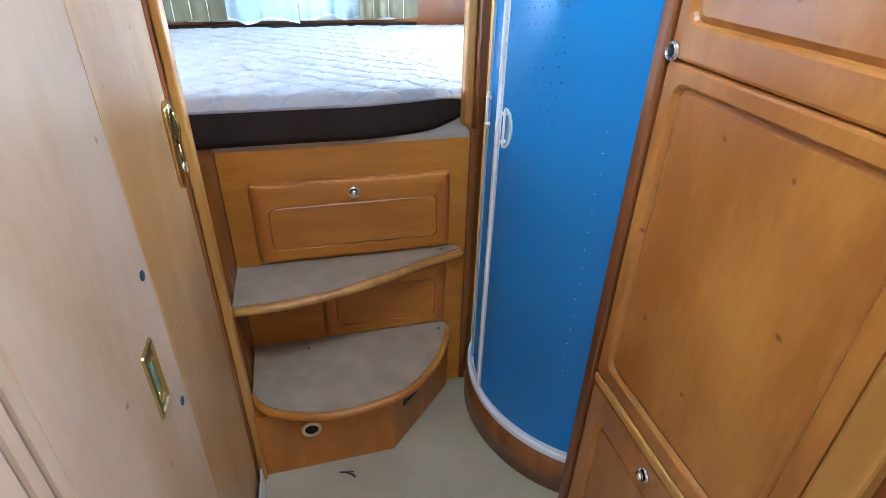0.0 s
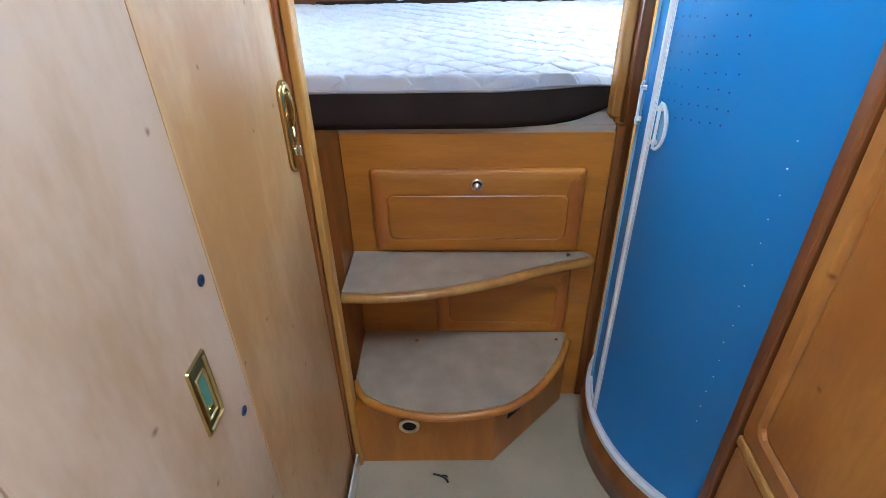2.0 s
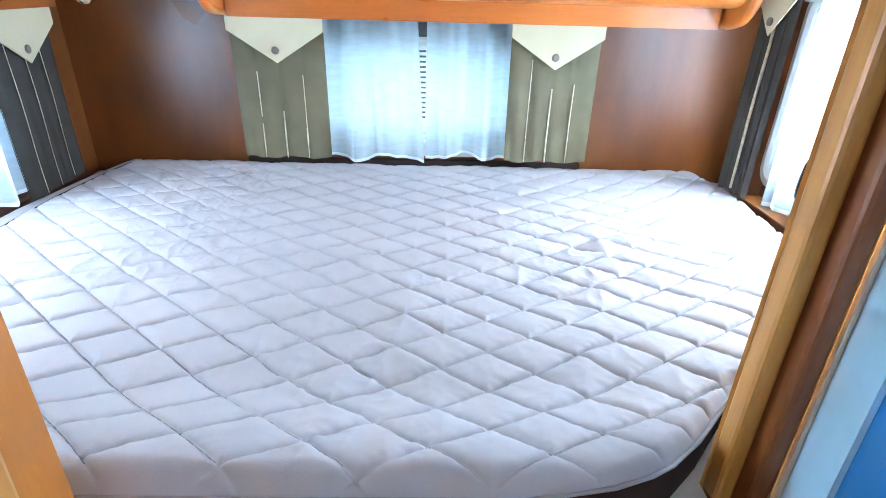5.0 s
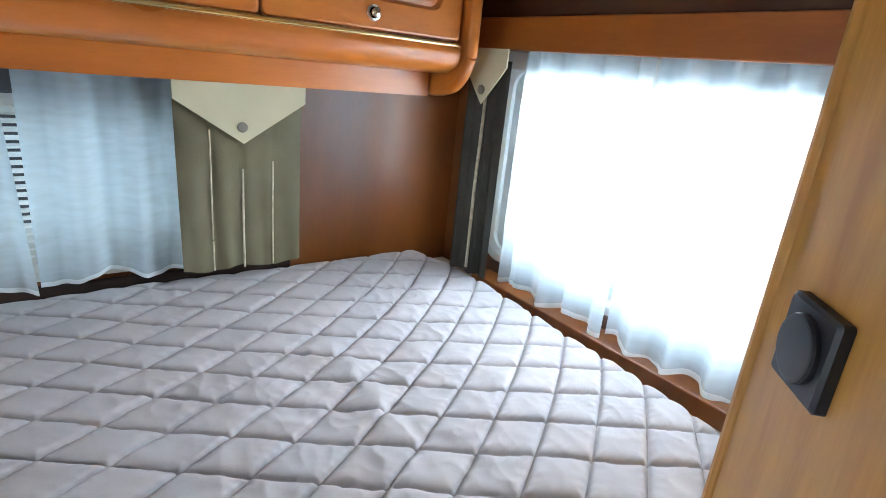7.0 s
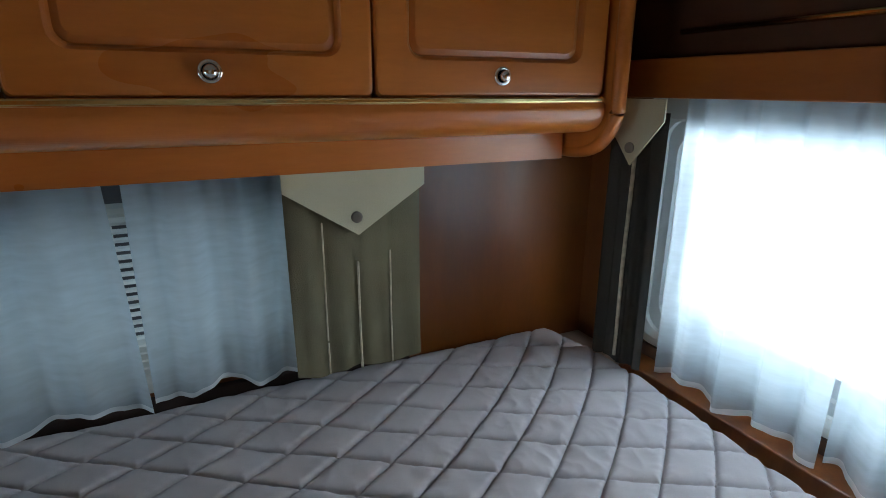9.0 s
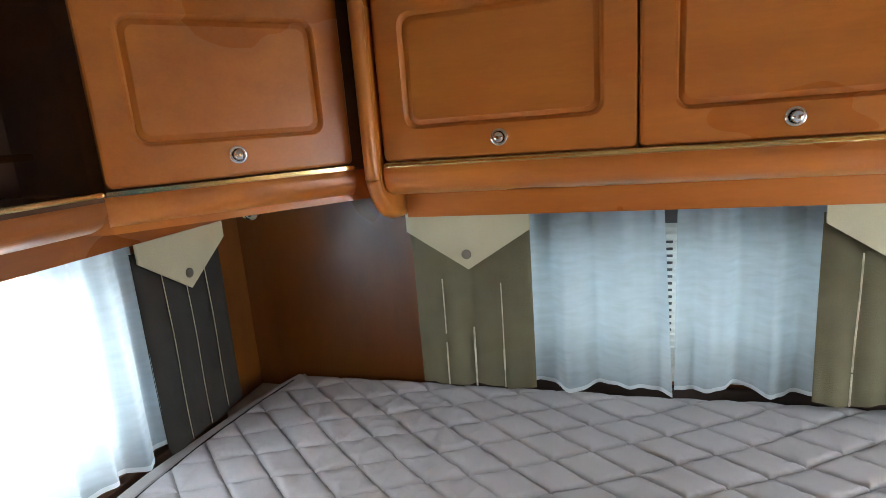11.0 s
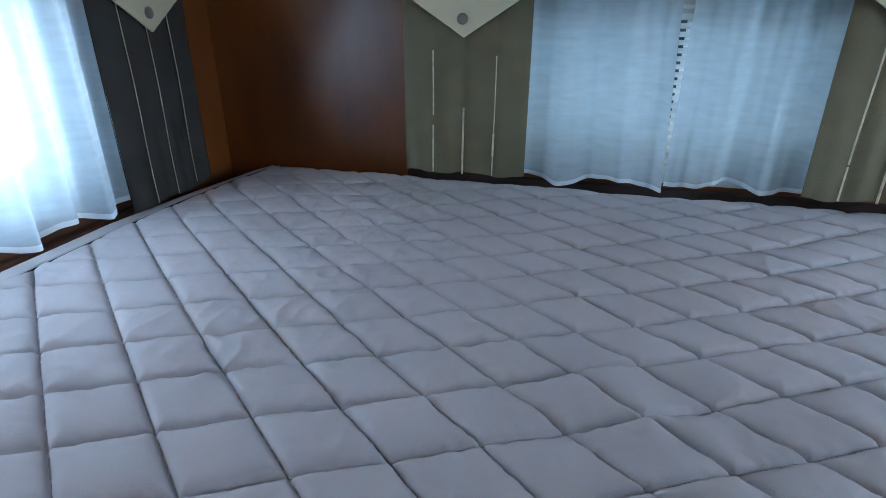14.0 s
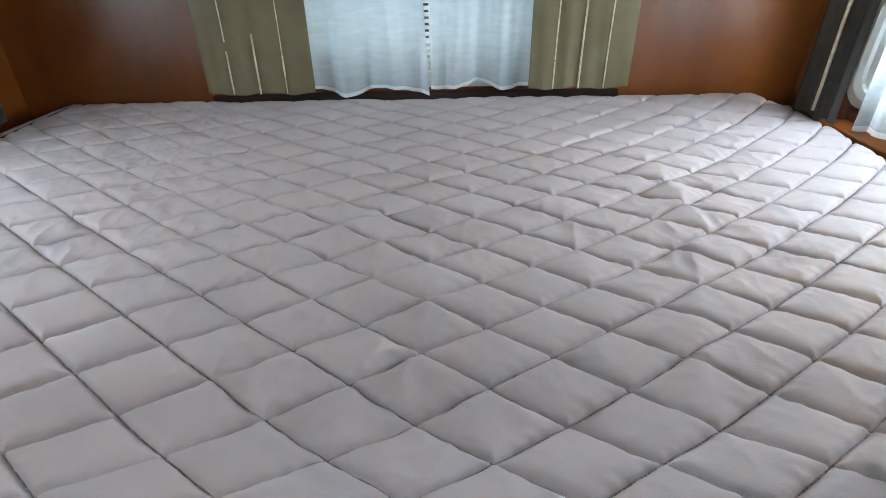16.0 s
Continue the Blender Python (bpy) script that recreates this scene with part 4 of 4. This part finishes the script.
locker(-0.682, -0.182, (0.052, 0.057, 0.062, 0.05), "honey-coloured overhead locker with a moulded flap door")
locker(-0.182, 0.313, (0.057, 0.050, 0.060, 0.05), "honey-coloured overhead locker with a moulded flap door")
locker(0.313, 0.795, (0.055, 0.060, 0.060, 0.05), "honey-coloured overhead locker beside the corner panel")


def pelmet_profile(front):
    """Cross-section of the rounded rail below the lockers: depth behind the front, height."""
    nose = [(front + 0.004, 1.6045), (front + 0.0, 1.590), (front + 0.004, 1.572), (front + 0.018, 1.556), (front + 0.045, 1.545), (front + 0.085, 1.540)]
    return smooth_line(nose, 5) + [(front + 0.095, 1.540), (front + 0.095, 1.6045)]


pel = thing("locker_pelmet", (0.06, 2.68, 1.54), "rounded honey-coloured wooden rail below the overhead lockers", "pelmet")
part("rail", prism([(v, z) for v, z in pelmet_profile(2.586)], basis((-0.682, 0, 0), (0, 1, 0), (0, 0, 1)), 1.477), CABIN_X, pel)
part("back_board", cuboid(-0.68, 0.79, 2.708, 2.722, 1.480, 1.6045), CABIN_X, pel)
part("gold_strip", cuboid(-0.68, 0.793, 2.5845, 2.61, 1.6050, 1.6155, bevel=0.003), GOLD, pel, "bright gold-coloured strip")
end = [(2.572, ZC - 0.003), (2.572, 1.62), (2.574, 1.585), (2.590, 1.548), (2.625, 1.515), (2.680, 1.500), (2.74, 1.497), (YB - 0.003, 1.497), (YB - 0.003, ZC - 0.003)]


def end_panel(x, label):
    t = thing("locker_end_panel", (x, 2.7, 1.5), label, "panel", "end panels of the lockers")
    part("board", prism(end, basis((x - 0.014, 0, 0), (0, 1, 0), (0, 0, 1)), 0.028), CABIN_X, t)
    part("rounded_edge", tube([(x, v, z) for v, z in smooth_line(end[:7], 5)], 0.016, 10), CABIN_X, t, "rounded wooden lipping", True)


end_panel(-0.700, "curved honey-coloured wooden end panel of the lockers")
end_panel(0.815, "curved honey-coloured wooden end panel of the lockers")

# corner locker, set diagonally
corner = thing("corner_locker", (-0.95, 2.55, 1.54), "diagonal honey-coloured corner locker with a moulded door", "cabinet")
P, Q = Vector((-1.051, 2.256)), Vector((-0.749, 2.592))
du = (Q - P).normalized()
nu = Vector((du.y, -du.x))
W = (Q - P).length
poly = [P - nu * 0.021, Q - nu * 0.021, Vector((-0.722, 2.66)), Vector((-0.722, YB - 0.003)), Vector((XL + 0.003, YB - 0.003)), Vector((XL + 0.003, 2.27)), Vector((-1.09, 2.262))]
part("body", prism([tuple(p) for p in poly], Matrix.Translation((0, 0, 1.6085)), ZC - 0.003 - 1.6085), DARKWOOD_SHADE, corner)
mm = basis((P.x - nu.x * 0.020, P.y - nu.y * 0.020, 1.617), (du.x, du.y, 0), (0, 0, 1))
cd = panelled_door(corner, mm, W, 0.335, (0.055, 0.055, 0.066, 0.05), 0.020, CABIN_X, CABIN_X)
push_knob(cd, mm @ pose(0.222, 0.040, 0.020))
part("gold_strip", prism([(0, 0), (W, 0), (W, 0.008), (0, 0.008)], mm @ pose(0, -0.0115, 0.0), 0.022), GOLD, corner, "bright gold-coloured strip")
pr = [(z - 1.617, 0.024 - v) for v, z in pelmet_profile(0.0)]
bm = bmesh.new()
a = [bm.verts.new(mm @ Vector((-0.004, h, o))) for h, o in pr]
b = [bm.verts.new(mm @ Vector((W, h, o))) for h, o in pr]
bm.faces.new(a), bm.faces.new(b)
for i in range(len(a)):
    bm.faces.new((a[i], a[(i + 1) % len(a)], b[(i + 1) % len(b)], b[i]))
part("rail", bm, CABIN_X, corner, "rounded wooden rail")
part("bottom", prism([tuple(p) for p in poly], Matrix.Translation((0, 0, 1.538)), 0.066), CABIN_X, corner)
spot = thing("spot_lamp", (-1.0, 2.57, 1.538), "small chrome spot lamp under the corner locker", "lamp")
m = pose(-1.0, 2.57, 1.538, 180, 0, 0)
part("rose", turned(m, [(0.025, 0), (0.025, 0.003), (0.0235, 0.005)], 24), CHROME, spot, smooth=True)
head = part("head", turned(m, [(0.0230, 0.005), (0.0225, 0.013), (0.0200, 0.021), (0.0150, 0.027), (0.0080, 0.031), (0.002, 0.032)], 24), BRASS_PALE, spot, "pale polished dome", True)
part("switch", turned(basis((-0.990, 2.5485, 1.524), (1, 0.3, 0), (0, 0, 1)), [(0.0055, 0), (0.0055, 0.003), (0.002, 0.004)], 14), BLACK, spot, "small black push switch", True)
fitting = thing("downlight", (-0.883, 2.715, 1.538), "flat round black downlight under the corner locker", "lamp")
m = pose(-0.883, 2.715, 1.538, 180, 0, 0)
part("rim", turned(m, [(0.058, 0), (0.058, 0.006), (0.054, 0.011), (0.047, 0.012), (0.045, 0.008)], 36), BLACK, fitting, smooth=True)
part("lens", turned(m, [(0.0445, 0.004), (0.0445, 0.007), (0.02, 0.009), (0.003, 0.0095)], 30), DARK, fitting, "dark glass", True)

# open shelves over the side windows, their inner shade put into the wood colour


def open_shelf(side, label):
    left = side < 0
    t = thing("open_shelf", (side * 1.1, 2.0, 1.6), label, "shelf")
    wall = XL + 0.003 if left else XR - 0.003
    front = -1.05 if left else 0.945
    y0, y1 = (1.303, 2.25) if left else (1.667, 2.80)
    x0, x1 = min(wall, front), max(wall, front)
    part("shelf_board", cuboid(x0, x1, y0, y1, 1.598 if left else 1.668, 1.612 if left else 1.684), DARKWOOD_SHADE, t)
    part("back_panel", cuboid(wall, wall + 0.008, y0, 2.2695, 1.613, ZC - 0.004) if left else cuboid(wall - 0.008, wall, y0, y1, 1.685, ZC - 0.004), DARKWOOD_SHADE, t)
    if left:
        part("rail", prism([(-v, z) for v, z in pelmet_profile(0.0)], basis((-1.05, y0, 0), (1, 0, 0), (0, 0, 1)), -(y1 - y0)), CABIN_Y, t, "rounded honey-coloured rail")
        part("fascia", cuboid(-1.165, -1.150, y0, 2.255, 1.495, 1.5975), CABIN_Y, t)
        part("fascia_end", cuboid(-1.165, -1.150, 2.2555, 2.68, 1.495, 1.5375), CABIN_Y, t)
        part("gold_strip", cuboid(-1.0665, -1.0475, y0, y1, 1.6050, 1.6155, bevel=0.003), GOLD, t, "gold-coloured strip")
        rx, rz, ry = -1.15, 1.681, (y0, 2.22)
    else:
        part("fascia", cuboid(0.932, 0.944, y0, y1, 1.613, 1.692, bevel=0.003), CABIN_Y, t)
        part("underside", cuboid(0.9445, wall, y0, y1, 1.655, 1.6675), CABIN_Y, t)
        rx, rz, ry = 0.955, 1.742, (y0, 2.56)
    part("gold_rail", tube([(rx, ry[0], rz), (rx, ry[1], rz)], 0.006, 12), GOLD, t, "thin gold-coloured retaining rail", True)


open_shelf(-1, "open wooden shelf over the side window, painted dark for its shade")
open_shelf(1, "open wooden shelf over the side window, painted dark for its shade")

# ---- curtains ----


def grey_curtain(a, b, z0, z1, label, seed, flap_top, cloth, lean=0.0, seams=()):
    """A flat gathered side curtain from a to b on plan, with pale seams and a pointed cream flap with a button."""
    rnd = random.Random(seed)
    a, b = Vector((a[0], a[1], 0)), Vector((b[0], b[1], 0))
    w = (b - a).length
    m = basis((a.x, a.y, z0), b - a, (0, 0, 1))
    t = thing("side_curtain", tuple((a + b) / 2 + Vector((0, 0, z0))), label, "curtain", "grey side curtains")
    h = z1 - z0
    nu_, nv = 40, 12
    bm = bmesh.new()
    rows = []
    for s in (0, 1):
        for j in range(nv + 1):
            f = j / nv
            rows.append([bm.verts.new(m @ Vector((w * i / nu_ + lean * (1 - f) + 0.004 * (1 - f) * math.sin(i * 0.5 + seed), h * f + (0.004 * math.sin(i * 0.31 + seed) if j == 0 else 0),
                                                  -0.003 * s + 0.006 * abs(math.sin(math.pi * 4 * i / nu_)) ** 0.6 + 0.003 * math.sin(i * 0.8 + f * 3 + seed) * (1 - f)))) for i in range(nu_ + 1)])
    for s in (0, 1):
        for j in range(nv):
            r0, r1 = rows[s * (nv + 1) + j], rows[s * (nv + 1) + j + 1]
            for i in range(nu_):
                bm.faces.new((r0[i], r0[i + 1], r1[i + 1], r1[i]))
    part("cloth", bm, cloth, t, smooth=True)
    runs = list(seams)
    for k in () if seams else (1, 2, 3):
        for _ in range(2):
            f0 = rnd.choice((0.0, 0.0, rnd.uniform(0.1, 0.6)))
            runs.append((k, f0, min(1.0, f0 + rnd.uniform(0.12, 0.7)), rnd.uniform(0.0014, 0.0026)))
    for k, f0, f1, r in runs:
        u = w * k / 4
        part("seam", tube([m @ Vector((u + lean * (1 - f), h * f, 0.0055 + 0.0015 * math.sin(f * 9 + seed))) for f in np.linspace(f0, f1, 8)], r, 6), SEAM, t, "pale frayed seam", True)
    fm = m @ pose(0, h, 0.016)
    ft = flap_top - z1
    pts = [(-0.003, ft), (-0.003, ft - 0.044), (w / 2, ft - 0.137), (w + 0.003, ft - 0.044), (w + 0.003, ft)]
    fl = part("flap", prism(pts, fm, 0.004), FLAP, t, "pointed cream flap")
    part("button", turned(fm @ pose(w / 2 - 0.003, ft - 0.100, 0.004), [(0.0115, 0), (0.0115, 0.003), (0.008, 0.005), (0.003, 0.0055)], 18), BUTTON, fl, "grey cloth button", True)
    return t


grey_curtain((-0.690, 2.745), (-0.405, 2.745), 1.046, 1.46, "grey side curtain with a pointed cream flap", 1, 1.486, DRAPE)
grey_curtain((0.175, 2.745), (0.455, 2.745), 1.048, 1.46, "grey side curtain with a pointed cream flap", 2, 1.486, DRAPE)
grey_curtain((-1.183, 2.400), (-1.194, 2.680), 1.004, 1.47, "grey striped side curtain darkened as backlit, with a cream flap", 3, 1.494, DRAPE_BACKLIT, seams=((1, 0.0, 1.0, 0.0011), (2, 0.0, 0.9, 0.0011), (3, 0.02, 1.0, 0.0011)))
grey_curtain((-1.130, 1.56), (-1.150, 1.690), 1.030, 1.47, "grey side curtain beside the washroom wall, darkened as backlit", 6, 1.494, DRAPE_BACKLIT)
grey_curtain((0.884, 2.655), (0.900, 2.516), 1.012, 1.585, "grey side curtain hanging in the corner, darkened as backlit", 4, 1.612, DRAPE_BACKLIT, seams=((2, 0.02, 0.86, 0.0046),))
grey_curtain((0.930, 1.815), (0.900, 1.715), 0.985, 1.585, "grey side curtain beside the shower wall, darkened as backlit", 5, 1.612, DRAPE_BACKLIT, seams=((2, 0.02, 0.30, 0.0011), (3, 0.1, 0.5, 0.0009)))


def net_curtain(a, b, z0, z1, label, seed, folds, gap=0.0):
    """A sheer gathered curtain with a wavy lower hem."""
    a, b = Vector((a[0], a[1], 0)), Vector((b[0], b[1], 0))
    w = (b - a).length
    m = basis((a.x, a.y, z0), b - a, (0, 0, 1))
    t = thing("net_curtain", tuple((a + b) / 2 + Vector((0, 0, z0))), label, "curtain", "white net curtains")
    h = z1 - z0
    nu_, nv = 90, 18

    def at(i, j):
        s, f = i / nu_, j / nv
        amp = 0.010 + 0.008 * (1 - f)
        wave = amp * math.sin(2 * math.pi * folds * s + seed + 0.9 * math.sin(3 * s + seed)) + 0.004 * math.sin(2 * math.pi * folds * 2.3 * s + 2 * seed)
        hang = 0.011 * math.sin(2 * math.pi * folds * 0.5 * s + seed * 1.7) * (1 - f) ** 3
        return m @ Vector((w * s - gap * (1 - f) * s, h * f + hang, wave))

    def sheet(j0, j1):
        bm = bmesh.new()
        g = [[bm.verts.new(at(i, j)) for i in range(nu_ + 1)] for j in np.arange(j0, j1 + 1e-6, (j1 - j0) / max(1, round(j1 - j0)))]
        for r0, r1 in zip(g, g[1:]):
            for i in range(nu_):
                bm.faces.new((r0[i], r0[i + 1], r1[i + 1], r1[i]))
        return bm
    part("cloth", sheet(0.4, nv), NET, t, smooth=True)
    part("hem", sheet(0, 0.4), HEM, t, "denser white hem", True)
    return t


net_curtain((-0.425, 2.79), (-0.116, 2.785), 1.035, 1.485, "white sheer net curtain at the rear window", 1.0, 3, -0.024)
net_curtain((-0.088, 2.785), (0.20, 2.79), 1.045, 1.485, "white sheer net curtain at the rear window", 2.2, 3)
net_curtain((0.965, 2.53), (0.965, 2.155), 0.995, 1.625, "white sheer net curtain at the side window", 3.1, 4)
net_curtain((0.965, 2.15), (0.965, 1.74), 0.990, 1.625, "white sheer net curtain at the side window", 4.4, 4)
net_curtain((-1.188, 1.55), (-1.188, 1.98), 1.032, 1.53, "white sheer net curtain at the side window", 5.3, 5)
net_curtain((-1.188, 1.985), (-1.188, 2.405), 1.028, 1.53, "white sheer net curtain at the side window", 6.0, 5)

# the small dark clip lying on the floor
clip = thing("hair_clip", (-0.095, 1.10, 0.0), "small dark clip lying on the floor", "clip")
part("wire", tube([(-0.122, 1.116, 0.003), (-0.105, 1.112, 0.004), (-0.092, 1.106, 0.003), (-0.082, 1.097, 0.003), (-0.078, 1.090, 0.003)], 0.003, 6), BLACK, clip, smooth=True)
part("arm", tube([(-0.105, 1.112, 0.003), (-0.088, 1.112, 0.003), (-0.080, 1.108, 0.003)], 0.0022, 6), BLACK, clip, smooth=True)
